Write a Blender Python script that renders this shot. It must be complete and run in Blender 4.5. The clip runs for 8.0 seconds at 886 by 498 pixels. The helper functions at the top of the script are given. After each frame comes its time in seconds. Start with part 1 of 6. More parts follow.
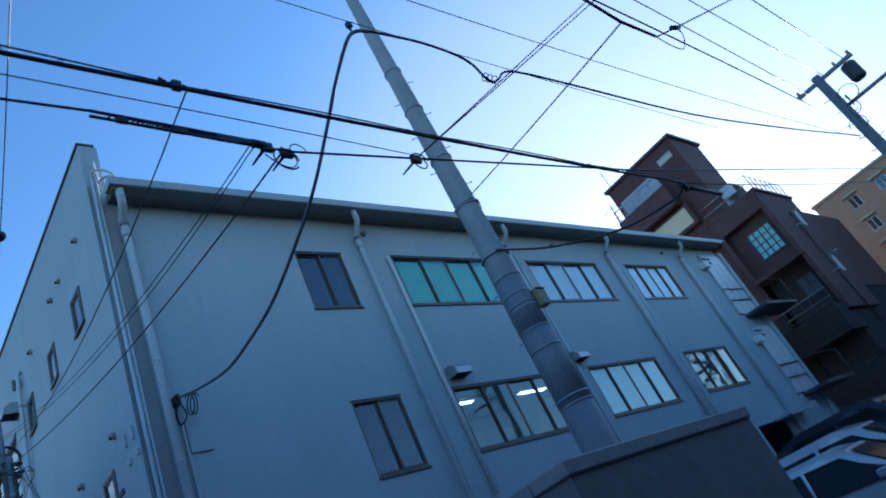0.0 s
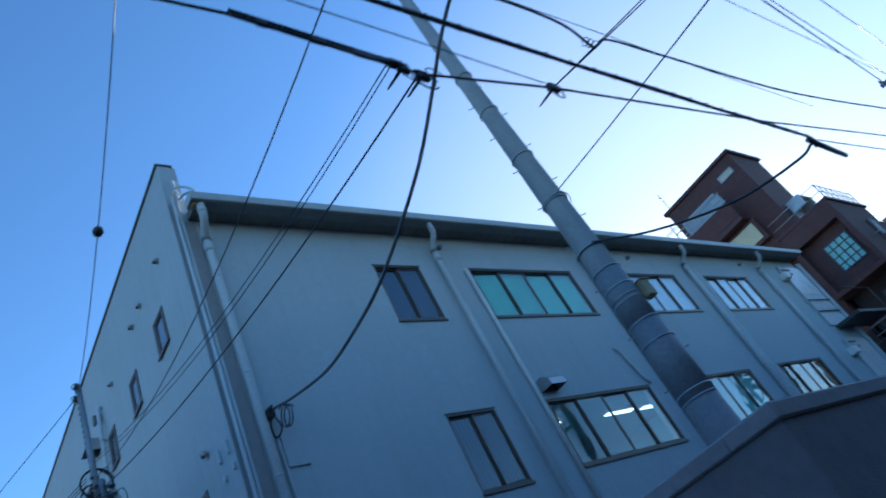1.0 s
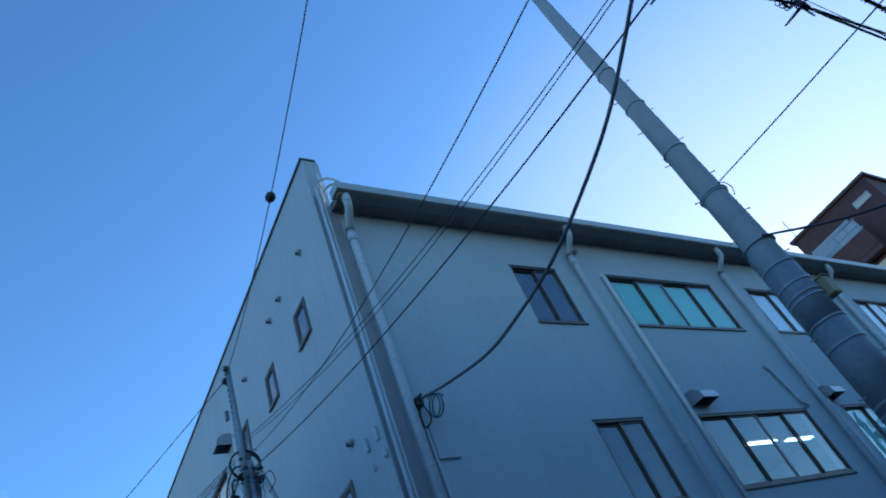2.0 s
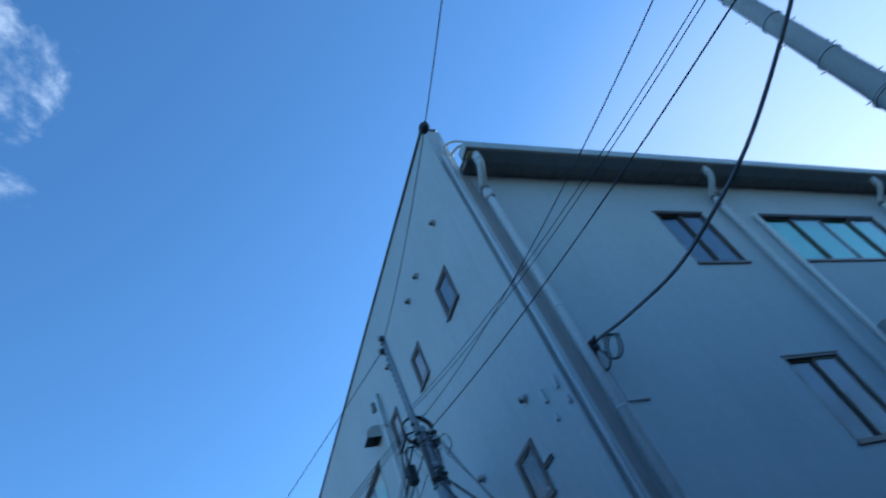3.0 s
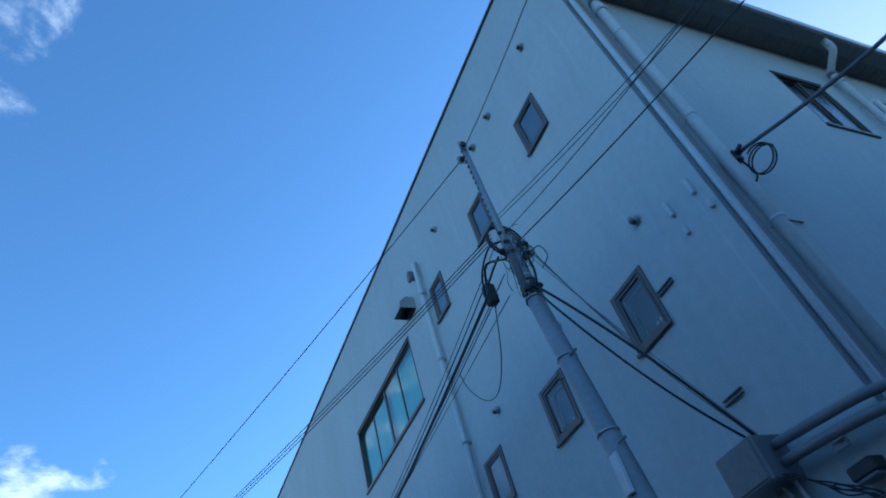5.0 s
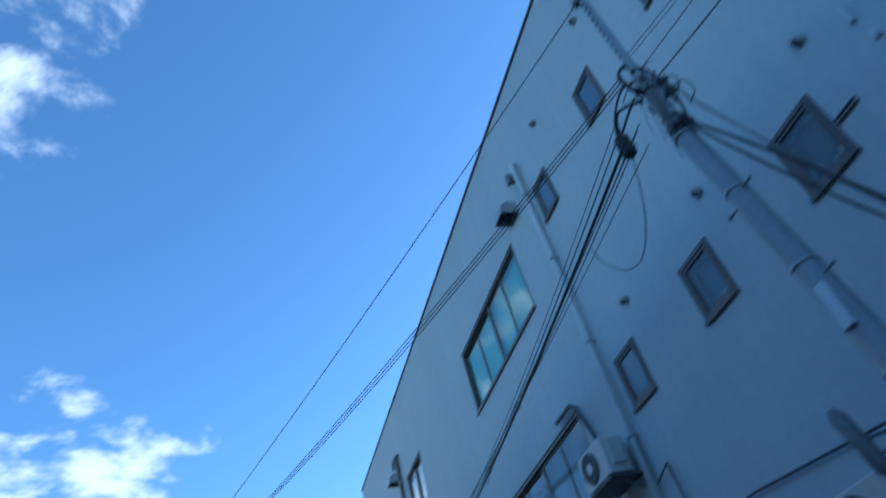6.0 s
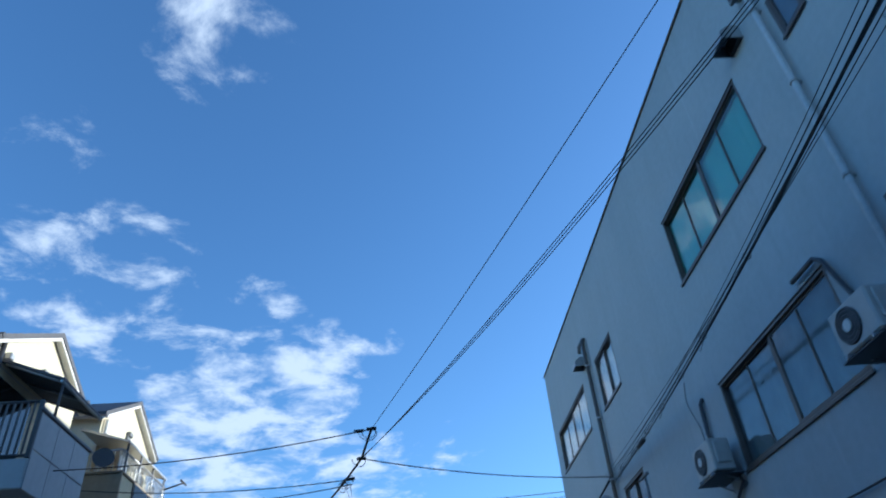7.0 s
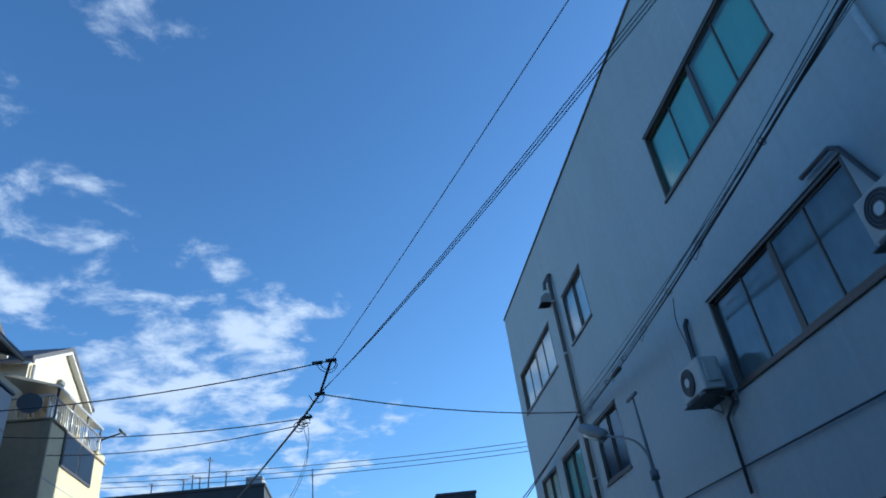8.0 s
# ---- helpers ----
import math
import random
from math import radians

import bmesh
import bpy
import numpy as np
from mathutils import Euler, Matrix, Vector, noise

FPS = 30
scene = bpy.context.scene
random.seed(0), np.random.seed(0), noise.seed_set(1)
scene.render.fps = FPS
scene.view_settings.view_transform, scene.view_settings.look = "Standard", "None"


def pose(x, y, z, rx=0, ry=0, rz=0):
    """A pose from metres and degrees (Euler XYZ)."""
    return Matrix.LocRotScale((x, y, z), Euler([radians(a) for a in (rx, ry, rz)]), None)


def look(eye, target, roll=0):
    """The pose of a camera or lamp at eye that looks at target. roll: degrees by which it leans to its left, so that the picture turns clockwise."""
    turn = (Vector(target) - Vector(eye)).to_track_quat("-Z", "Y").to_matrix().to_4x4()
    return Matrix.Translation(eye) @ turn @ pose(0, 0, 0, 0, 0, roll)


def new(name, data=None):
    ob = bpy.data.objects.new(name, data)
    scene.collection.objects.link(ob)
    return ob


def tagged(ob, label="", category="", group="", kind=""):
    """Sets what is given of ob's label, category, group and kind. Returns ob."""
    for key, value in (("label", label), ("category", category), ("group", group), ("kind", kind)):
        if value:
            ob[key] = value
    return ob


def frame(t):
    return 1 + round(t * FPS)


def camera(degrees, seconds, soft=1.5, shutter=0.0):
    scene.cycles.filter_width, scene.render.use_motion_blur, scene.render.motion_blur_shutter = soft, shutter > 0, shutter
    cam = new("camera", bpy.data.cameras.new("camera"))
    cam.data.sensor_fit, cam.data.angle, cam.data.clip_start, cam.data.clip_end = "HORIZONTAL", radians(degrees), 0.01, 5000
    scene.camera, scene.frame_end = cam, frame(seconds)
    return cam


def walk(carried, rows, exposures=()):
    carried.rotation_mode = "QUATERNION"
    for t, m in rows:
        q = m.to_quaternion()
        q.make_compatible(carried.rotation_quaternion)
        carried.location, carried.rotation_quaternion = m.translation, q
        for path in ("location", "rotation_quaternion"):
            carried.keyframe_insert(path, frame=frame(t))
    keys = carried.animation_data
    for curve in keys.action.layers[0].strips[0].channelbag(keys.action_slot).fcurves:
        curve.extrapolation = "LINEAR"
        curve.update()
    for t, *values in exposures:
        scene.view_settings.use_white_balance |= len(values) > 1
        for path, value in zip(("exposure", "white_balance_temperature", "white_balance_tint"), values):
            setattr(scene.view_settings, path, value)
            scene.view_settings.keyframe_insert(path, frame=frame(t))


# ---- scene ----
cam = camera(66.8, 8.0, soft=1.75, shutter=0.3)
PATH = [
    (0, (-3.389, -8.976, 1.574), (-2.013, -7.866, 2.509), -27.2),
    (0.3, (-3.421, -8.624, 1.585), (-2.055, -7.559, 2.584), -24.5),
    (0.5, (-3.443, -8.39, 1.593), (-2.063, -7.375, 2.625), -22.7),
    (0.7, (-3.489, -8.131, 1.571), (-2.15, -7.121, 2.66), -28.8),
    (1, (-3.558, -7.743, 1.539), (-2.283, -6.663, 2.638), -29.8),
    (1.2, (-3.632, -7.499, 1.548), (-2.427, -6.364, 2.67), -27.2),
    (2.5, (-4.208, -6.009, 1.64), (-3.217, -4.91, 2.986), -25.6),
    (3, (-4.423, -5.305, 1.563), (-3.604, -4.134, 2.962), -26.3),
    (3.2, (-4.484, -5.04, 1.564), (-3.753, -3.751, 2.908), -23.4),
    (3.5, (-4.576, -4.643, 1.566), (-3.858, -3.333, 2.895), -21.4),
    (4, (-4.624, -3.986, 1.58), (-3.846, -2.713, 2.912), -25.5),
    (4.2, (-4.683, -3.696, 1.569), (-3.846, -2.386, 2.826), -28.8),
    (5.3, (-4.779, -2.126, 1.536), (-3.943, -0.944, 2.916), -17.2),
    (5.5, (-4.795, -1.872, 1.573), (-3.957, -0.715, 2.972), -19.5),
    (6, (-4.848, -1.216, 1.525), (-4.202, 0.162, 2.822), -16.9),
    (6.2, (-4.846, -0.896, 1.524), (-4.291, 0.619, 2.706), -14.9),
    (6.5, (-4.843, -0.417, 1.523), (-4.415, 1.149, 2.691), -8.1),
    (6.9, (-4.912, 0.084, 1.518), (-4.698, 1.688, 2.694), -6.3),
    (7, (-4.938, 0.213, 1.508), (-4.792, 1.828, 2.679), -5.2),
    (7.3, (-5.056, 0.653, 1.489), (-4.943, 2.332, 2.571), -5.9),
    (7.5, (-5.135, 0.947, 1.476), (-4.966, 2.601, 2.587), -5.2),
    (7.7, (-5.166, 1.176, 1.478), (-4.913, 2.846, 2.549), -4.4),
    (8, (-5.213, 1.519, 1.481), (-4.915, 3.185, 2.546), -8.0),
]
EXPOSURES = [(0.0, 1.40, 5000, 4), (1.2, 1.38, 4950, 4), (3.0, 1.38, 4850, 2), (5.5, 1.52, 4850, 2), (6.2, 1.47, 4850, 3), (6.5, 1.36, 4850, 4), (7.0, 1.06, 4900, 4), (8.0, 0.92, 4900, 4)]
walk(cam, [(t, look(eye, target, roll)) for t, eye, target, roll in PATH], EXPOSURES)

# ---- sky, sun and exposure ----
SUN_AZ, SUN_EL = 20.0, 13.0          # degrees from +x towards +y, and above the horizon
world = bpy.data.worlds.new("world")
scene.world = world
world.use_nodes = True
wt = world.node_tree
wt.nodes.clear()


def wmath(op, a, b=None, clamp=False):
    n = wt.nodes.new("ShaderNodeMath")
    n.operation, n.use_clamp = op, clamp
    for i, v in enumerate((a, b)):
        if v is None:
            continue
        if isinstance(v, (int, float)):
            n.inputs[i].default_value = v
        else:
            wt.links.new(v, n.inputs[i])
    return n.outputs[0]


sky = wt.nodes.new("ShaderNodeTexSky")
sky.sky_type, sky.sun_disc = "NISHITA", False
sky.sun_elevation, sky.sun_rotation = radians(SUN_EL), radians(90 - SUN_AZ)
sky.air_density, sky.dust_density, sky.ozone_density = 1.0, 0.6, 3.0
coord = wt.nodes.new("ShaderNodeTexCoord")
sep = wt.nodes.new("ShaderNodeSeparateXYZ")
wt.links.new(coord.outputs["Generated"], sep.inputs[0])
up = wmath("ADD", wmath("MAXIMUM", sep.outputs["Z"], 0.0), 0.12)
flat = wt.nodes.new("ShaderNodeCombineXYZ")
wt.links.new(wmath("DIVIDE", sep.outputs["X"], up), flat.inputs[0])
wt.links.new(wmath("DIVIDE", sep.outputs["Y"], up), flat.inputs[1])
puff = wt.nodes.new("ShaderNodeTexNoise")
puff.inputs["Scale"].default_value, puff.inputs["Detail"].default_value = 6.2, 12.0
puff.inputs["Roughness"].default_value, puff.inputs["Distortion"].default_value = 0.60, 0.25
wt.links.new(flat.outputs[0], puff.inputs["Vector"])
banks = None
for az, el, spread, gain in ((111, 51, 6.5, 0.80), (124, 40, 5, 0.62), (119, 30.5, 10, 0.78), (98.2, 25, 6.5, 0.95), (105.5, 20, 10, 1.0), (103, 31, 4.5, 0.64), (85.3, 19, 2.5, 0.82), (109, 26.5, 5, 0.84), (92.5, 29, 3, 0.74), (92.8, 17, 5, 0.90), (109, 61, 8, 0.69)):
    dot = wt.nodes.new("ShaderNodeVectorMath")
    dot.operation = "DOT_PRODUCT"
    wt.links.new(coord.outputs["Generated"], dot.inputs[0])
    a, e = radians(az), radians(el)
    dot.inputs[1].default_value = (math.cos(e) * math.cos(a), math.cos(e) * math.sin(a), math.sin(e))
    ramp = wt.nodes.new("ShaderNodeMapRange")
    ramp.interpolation_type = "SMOOTHSTEP"
    ramp.inputs["From Min"].default_value, ramp.inputs["From Max"].default_value = math.cos(radians(spread * 1.35)), math.cos(radians(spread * 0.2))
    ramp.inputs["To Min"].default_value, ramp.inputs["To Max"].default_value = 0.0, gain
    wt.links.new(dot.outputs["Value"], ramp.inputs["Value"])
    banks = ramp.outputs[0] if banks is None else wmath("MAXIMUM", banks, ramp.outputs[0])
cover = wmath("ADD", wmath("MULTIPLY", banks, 0.56), wmath("SUBTRACT", wmath("MULTIPLY", puff.outputs["Fac"], 1.5), 0.45))
edge = wt.nodes.new("ShaderNodeMapRange")
edge.interpolation_type = "SMOOTHSTEP"
edge.inputs["From Min"].default_value, edge.inputs["From Max"].default_value = 0.66, 1.02
wt.links.new(cover, edge.inputs["Value"])
mixc = wt.nodes.new("ShaderNodeMix")
mixc.data_type = "RGBA"
wt.links.new(wmath("MULTIPLY", edge.outputs[0], 0.88), mixc.inputs["Factor"])
wt.links.new(sky.outputs[0], mixc.inputs["A"])
mixc.inputs["B"].default_value = (4.0, 3.9, 3.85, 1)
# thin high cirrus veil, thickest towards the sun
sunward = wt.nodes.new("ShaderNodeVectorMath")
sunward.operation = "DOT_PRODUCT"
wt.links.new(coord.outputs["Generated"], sunward.inputs[0])
a, e = radians(SUN_AZ), radians(SUN_EL)
sunward.inputs[1].default_value = (math.cos(e) * math.cos(a), math.cos(e) * math.sin(a), math.sin(e))
veil = wt.nodes.new("ShaderNodeMapRange")
veil.interpolation_type = "SMOOTHSTEP"
veil.inputs["From Min"].default_value, veil.inputs["From Max"].default_value = 0.74, 1.0
veil.inputs["To Min"].default_value, veil.inputs["To Max"].default_value = 0.0, 0.55
wt.links.new(sunward.outputs["Value"], veil.inputs["Value"])
mixv = wt.nodes.new("ShaderNodeMix")
mixv.data_type = "RGBA"
wt.links.new(wmath("MULTIPLY", veil.outputs[0], wmath("ADD", wmath("MULTIPLY", puff.outputs["Fac"], 0.3), 0.85)), mixv.inputs["Factor"])
wt.links.new(mixc.outputs["Result"], mixv.inputs["A"])
mixv.inputs["B"].default_value = (3.3, 2.95, 2.85, 1)
back = wt.nodes.new("ShaderNodeBackground")
back.inputs["Strength"].default_value = 0.11
wt.links.new(mixv.outputs["Result"], back.inputs["Color"])
wout = wt.nodes.new("ShaderNodeOutputWorld")
wt.links.new(back.outputs[0], wout.inputs["Surface"])

sun_data = bpy.data.lights.new("sun", "SUN")
sun_data.energy, sun_data.angle, sun_data.color = 3.6, radians(0.5), (1.0, 0.84, 0.62)
sun = new("sun", sun_data)
a, e = radians(SUN_AZ), radians(SUN_EL)
sun.matrix_world = look((60 * math.cos(a), 60 * math.sin(a), 60 * math.tan(e)), (0, 0, 0))


# ---- materials ----
def material(name, color, rough=0.6, metal=0.0, vary=0.12, grain=18.0, stain=0.0, stain_color=None, bump=0.0, bump_scale=60.0, streak=False, piece=0.0, spec=0.5, runs=0.0):
    """A painted, plastered or metal surface: colour varied at two scales, optional run-off stains, fine relief."""
    m = bpy.data.materials.new(name)
    m.use_nodes = True
    t = m.node_tree
    b = t.nodes["Principled BSDF"]
    b.inputs["Roughness"].default_value, b.inputs["Metallic"].default_value = rough, metal
    b.inputs["Specular IOR Level"].default_value = spec
    tc = t.nodes.new("ShaderNodeTexCoord")
    fine, wide = t.nodes.new("ShaderNodeTexNoise"), t.nodes.new("ShaderNodeTexNoise")
    fine.inputs["Scale"].default_value, fine.inputs["Detail"].default_value = grain, 6
    wide.inputs["Scale"].default_value, wide.inputs["Detail"].default_value = grain / 14, 5
    for n in (fine, wide):
        t.links.new(tc.outputs["Object"], n.inputs["Vector"])
    add = t.nodes.new("ShaderNodeMath")
    add.operation = "ADD"
    t.links.new(fine.outputs["Fac"], add.inputs[0])
    t.links.new(wide.outputs["Fac"], add.inputs[1])
    rng = t.nodes.new("ShaderNodeMapRange")
    rng.inputs["From Min"].default_value, rng.inputs["From Max"].default_value = 0.7, 1.3
    rng.inputs["To Min"].default_value, rng.inputs["To Max"].default_value = 1 - vary, 1 + vary
    t.links.new(add.outputs[0], rng.inputs["Value"])
    value = rng.outputs[0]
    if piece:
        info = t.nodes.new("ShaderNodeObjectInfo")
        pr = t.nodes.new("ShaderNodeMapRange")
        pr.inputs["To Min"].default_value, pr.inputs["To Max"].default_value = 1 - piece, 1 + piece
        t.links.new(info.outputs["Random"], pr.inputs["Value"])
        mul = t.nodes.new("ShaderNodeMath")
        mul.operation = "MULTIPLY"
        t.links.new(value, mul.inputs[0])
        t.links.new(pr.outputs[0], mul.inputs[1])
        value = mul.outputs[0]
    scl = t.nodes.new("ShaderNodeVectorMath")
    scl.operation = "SCALE"
    scl.inputs[0].default_value = color
    t.links.new(value, scl.inputs["Scale"])
    out = scl.outputs[0]
    if stain:
        mp = t.nodes.new("ShaderNodeMapping")
        mp.inputs["Scale"].default_value = (2.2, 2.2, 0.22) if streak else (1.1, 1.1, 1.1)
        t.links.new(tc.outputs["Object"], mp.inputs["Vector"])
        st = t.nodes.new("ShaderNodeTexNoise")
        st.inputs["Scale"].default_value, st.inputs["Detail"].default_value, st.inputs["Roughness"].default_value = 1.6, 8, 0.65
        t.links.new(mp.outputs[0], st.inputs["Vector"])
        sr = t.nodes.new("ShaderNodeMapRange")
        sr.inputs["From Min"].default_value, sr.inputs["From Max"].default_value = 0.5, 0.78
        sr.inputs["To Max"].default_value = stain
        t.links.new(st.outputs["Fac"], sr.inputs["Value"])
        mx = t.nodes.new("ShaderNodeMix")
        mx.data_type = "RGBA"
        t.links.new(sr.outputs[0], mx.inputs["Factor"])
        t.links.new(out, mx.inputs["A"])
        sc = stain_color or tuple(c * 0.55 for c in color)
        mx.inputs["B"].default_value = (*sc, 1)
        out = mx.outputs["Result"]
    if runs:
        mp = t.nodes.new("ShaderNodeMapping")
        mp.inputs["Scale"].default_value = (9.0, 9.0, 0.16)
        t.links.new(tc.outputs["Object"], mp.inputs["Vector"])
        rn = t.nodes.new("ShaderNodeTexNoise")
        rn.inputs["Scale"].default_value, rn.inputs["Detail"].default_value = 1.0, 3
        t.links.new(mp.outputs[0], rn.inputs["Vector"])
        rr = t.nodes.new("ShaderNodeMapRange")
        rr.inputs["From Min"].default_value, rr.inputs["From Max"].default_value = 0.66, 0.74
        rr.inputs["To Max"].default_value = runs
        t.links.new(rn.outputs["Fac"], rr.inputs["Value"])
        rx = t.nodes.new("ShaderNodeMix")
        rx.data_type = "RGBA"
        t.links.new(rr.outputs[0], rx.inputs["Factor"])
        t.links.new(out, rx.inputs["A"])
        rx.inputs["B"].default_value = (*[min(0.8, c * 1.22) for c in color], 1)
        out = rx.outputs["Result"]
    t.links.new(out, b.inputs["Base Color"])
    if bump:
        bn = t.nodes.new("ShaderNodeTexNoise")
        bn.inputs["Scale"].default_value, bn.inputs["Detail"].default_value = bump_scale, 4
        t.links.new(tc.outputs["Object"], bn.inputs["Vector"])
        bp = t.nodes.new("ShaderNodeBump")
        bp.inputs["Strength"].default_value, bp.inputs["Distance"].default_value = bump, 0.01
        t.links.new(bn.outputs["Fac"], bp.inputs["Height"])
        t.links.new(bp.outputs[0], b.inputs["Normal"])
    return m


def tiled(name, color, joint, width, height, rough=0.5, axis="XZ", vary=0.15):
    """Small wall tiles too far off to tell apart, laid on a wall in object space."""
    m = material(name, color, rough, vary=vary, grain=3.0, stain=0.25, streak=True)
    t = m.node_tree
    b = t.nodes["Principled BSDF"]
    src = b.inputs["Base Color"].links[0].from_socket
    tc = t.nodes.new("ShaderNodeTexCoord")
    sp = t.nodes.new("ShaderNodeSeparateXYZ")
    cb = t.nodes.new("ShaderNodeCombineXYZ")
    t.links.new(tc.outputs["Object"], sp.inputs[0])
    sm = t.nodes.new("ShaderNodeMath")
    sm.operation = "ADD"
    t.links.new(sp.outputs["X"], sm.inputs[0])
    t.links.new(sp.outputs["Y"], sm.inputs[1])
    t.links.new(sm.outputs[0], cb.inputs[0])
    t.links.new(sp.outputs["Z"], cb.inputs[1])
    br = t.nodes.new("ShaderNodeTexBrick")
    br.inputs["Scale"].default_value = 1.0
    br.inputs["Brick Width"].default_value, br.inputs["Row Height"].default_value, br.inputs["Mortar Size"].default_value = width, height, 0.006
    br.inputs["Color1"].default_value, br.inputs["Color2"].default_value, br.inputs["Mortar"].default_value = (1, 1, 1, 1), (0.8, 0.8, 0.8, 1), (*joint, 1)
    t.links.new(cb.outputs[0], br.inputs["Vector"])
    mx = t.nodes.new("ShaderNodeMix")
    mx.data_type, mx.blend_type = "RGBA", "MULTIPLY"
    mx.inputs["Factor"].default_value = 1.0
    t.links.new(src, mx.inputs["A"])
    t.links.new(br.outputs["Color"], mx.inputs["B"])
    t.links.new(mx.outputs["Result"], b.inputs["Base Color"])
    return m


def glazing(name, tint=(0.955, 0.985, 0.985), gloss=0.02, base=0.06, top=0.58):
    """Window glass: a mirror-like coat by Fresnel over clear, slightly tinted glass."""
    m = bpy.data.materials.new(name)
    m.use_nodes = True
    t = m.node_tree
    t.nodes.clear()
    out = t.nodes.new("ShaderNodeOutputMaterial")
    mix = t.nodes.new("ShaderNodeMixShader")
    lw = t.nodes.new("ShaderNodeLayerWeight")
    lw.inputs["Blend"].default_value = 0.5
    pw = t.nodes.new("ShaderNodeMath")
    pw.operation = "POWER"
    pw.inputs[1].default_value = 3.2
    t.links.new(lw.outputs["Facing"], pw.inputs[0])
    fr = t.nodes.new("ShaderNodeMapRange")
    fr.inputs["To Min"].default_value, fr.inputs["To Max"].default_value = base, top
    t.links.new(pw.outputs[0], fr.inputs["Value"])
    tr = t.nodes.new("ShaderNodeBsdfTransparent")
    tr.inputs["Color"].default_value = (*tint, 1)
    gl = t.nodes.new("ShaderNodeBsdfGlossy")
    gl.inputs["Roughness"].default_value = gloss
    wave = t.nodes.new("ShaderNodeTexNoise")
    wave.inputs["Scale"].default_value = 1.3
    tc = t.nodes.new("ShaderNodeTexCoord")
    t.links.new(tc.outputs["Object"], wave.inputs["Vector"])
    bp = t.nodes.new("ShaderNodeBump")
    bp.inputs["Strength"].default_value, bp.inputs["Distance"].default_value = 0.06, 0.05
    t.links.new(wave.outputs["Fac"], bp.inputs["Height"])
    t.links.new(bp.outputs[0], gl.inputs["Normal"])
    t.links.new(fr.outputs[0], mix.inputs[0])
    t.links.new(tr.outputs[0], mix.inputs[1])
    t.links.new(gl.outputs[0], mix.inputs[2])
    t.links.new(mix.outputs[0], out.inputs[0])
    return m


def glow(name, color, strength):
    m = bpy.data.materials.new(name)
    m.use_nodes = True
    b = m.node_tree.nodes["Principled BSDF"]
    b.inputs["Base Color"].default_value = (*color, 1)
    b.inputs["Emission Color"].default_value = (*color, 1)
    b.inputs["Emission Strength"].default_value = strength
    return m


STUCCO = material("stucco", (0.42, 0.46, 0.475), 0.85, vary=0.06, grain=9, stain=0.42, stain_color=(0.335, 0.36, 0.365), bump=0.35, bump_scale=70, streak=True, runs=0.5)
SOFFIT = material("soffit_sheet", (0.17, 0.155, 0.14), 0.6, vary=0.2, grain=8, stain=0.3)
ROOFING = material("roof_sheet", (0.35, 0.36, 0.36), 0.5, metal=0.3, vary=0.15, grain=6, stain=0.3)
GUTTER = material("painted_gutter", (0.40, 0.42, 0.41), 0.45, vary=0.1, grain=14, stain=0.35, streak=True)
PIPE = material("painted_pipe", (0.50, 0.525, 0.535), 0.5, vary=0.1, grain=20, stain=0.35, streak=True)
GREYPIPE = material("grey_conduit", (0.17, 0.175, 0.18), 0.5, vary=0.12, grain=25, stain=0.3)
BRONZE = material("bronze_aluminium", (0.10, 0.085, 0.072), 0.38, metal=0.35, vary=0.12, grain=30)
ALUM = material("weathered_aluminium", (0.42, 0.42, 0.42), 0.4, metal=0.6, vary=0.12, grain=30, stain=0.2)
GLASS = glazing("window_glass")
WIRED = glazing("frosted_glass", (0.95, 0.97, 0.98), 0.12)
TEAL = material("teal_curtain", (0.15, 0.52, 0.36), 0.8, vary=0.12, grain=3)
BLIND = material("white_blind_and_sky_pane", (0.55, 0.62, 0.66), 0.7, vary=0.06, grain=5)
PALE = material("pale_curtain", (0.36, 0.60, 0.56), 0.75, vary=0.1, grain=4)
SEA = material("sea_green_curtain", (0.17, 0.42, 0.36), 0.8, vary=0.1, grain=4)
POLESTEEL = material("weathered_pole_steel", (0.27, 0.285, 0.30), 0.55, metal=0.4, vary=0.14, grain=22, stain=0.35, streak=True)
ACCASE = material("aged_unit_casing", (0.50, 0.49, 0.455), 0.5, vary=0.08, grain=14, stain=0.35, streak=True)
# strong blotches on this grey backing imitate clouds reflected in the panes
SMUDGECUR = material("cloud_reflection_curtain", (0.15, 0.15, 0.14), 0.8, vary=0.5, grain=2.2)
FILM = material("dim_window_film", (0.10, 0.125, 0.16), 0.6, vary=0.15, grain=5)
CARSIDE = material("dark_side_glass", (0.012, 0.013, 0.015), 0.12, vary=0.05, spec=0.15)
BOUNCEWALL = material("pale_bounce_wall", (0.33, 0.32, 0.30), 0.9, vary=0.2, grain=3)
TAUPE = material("taupe_aluminium", (0.115, 0.10, 0.092), 0.45, metal=0.2, vary=0.1, grain=30)
DROPGREY = material("weathered_drop_cable", (0.105, 0.105, 0.108), 0.6, vary=0.3, grain=30)
# near-black colour holds the shade on the red block's lower storeys and recess
LOWDARK = material("shaded_brown_cladding", (0.045, 0.036, 0.034), 0.8, vary=0.3, grain=6, spec=0.2)
BAND = material("taupe_band", (0.30, 0.288, 0.283), 0.8, vary=0.08, grain=9, stain=0.3, streak=True)
DIM = material("dim_curtain", (0.085, 0.10, 0.125), 0.8, vary=0.12, grain=3)
GUTTERBASE = material("shaded_gutter_base", (0.21, 0.20, 0.185), 0.5, vary=0.12, grain=14, stain=0.35)
CORNERSHADE = material("painted_corner_shade", (0.24, 0.25, 0.26), 0.8, vary=0.15, grain=16, stain=0.3, streak=True)
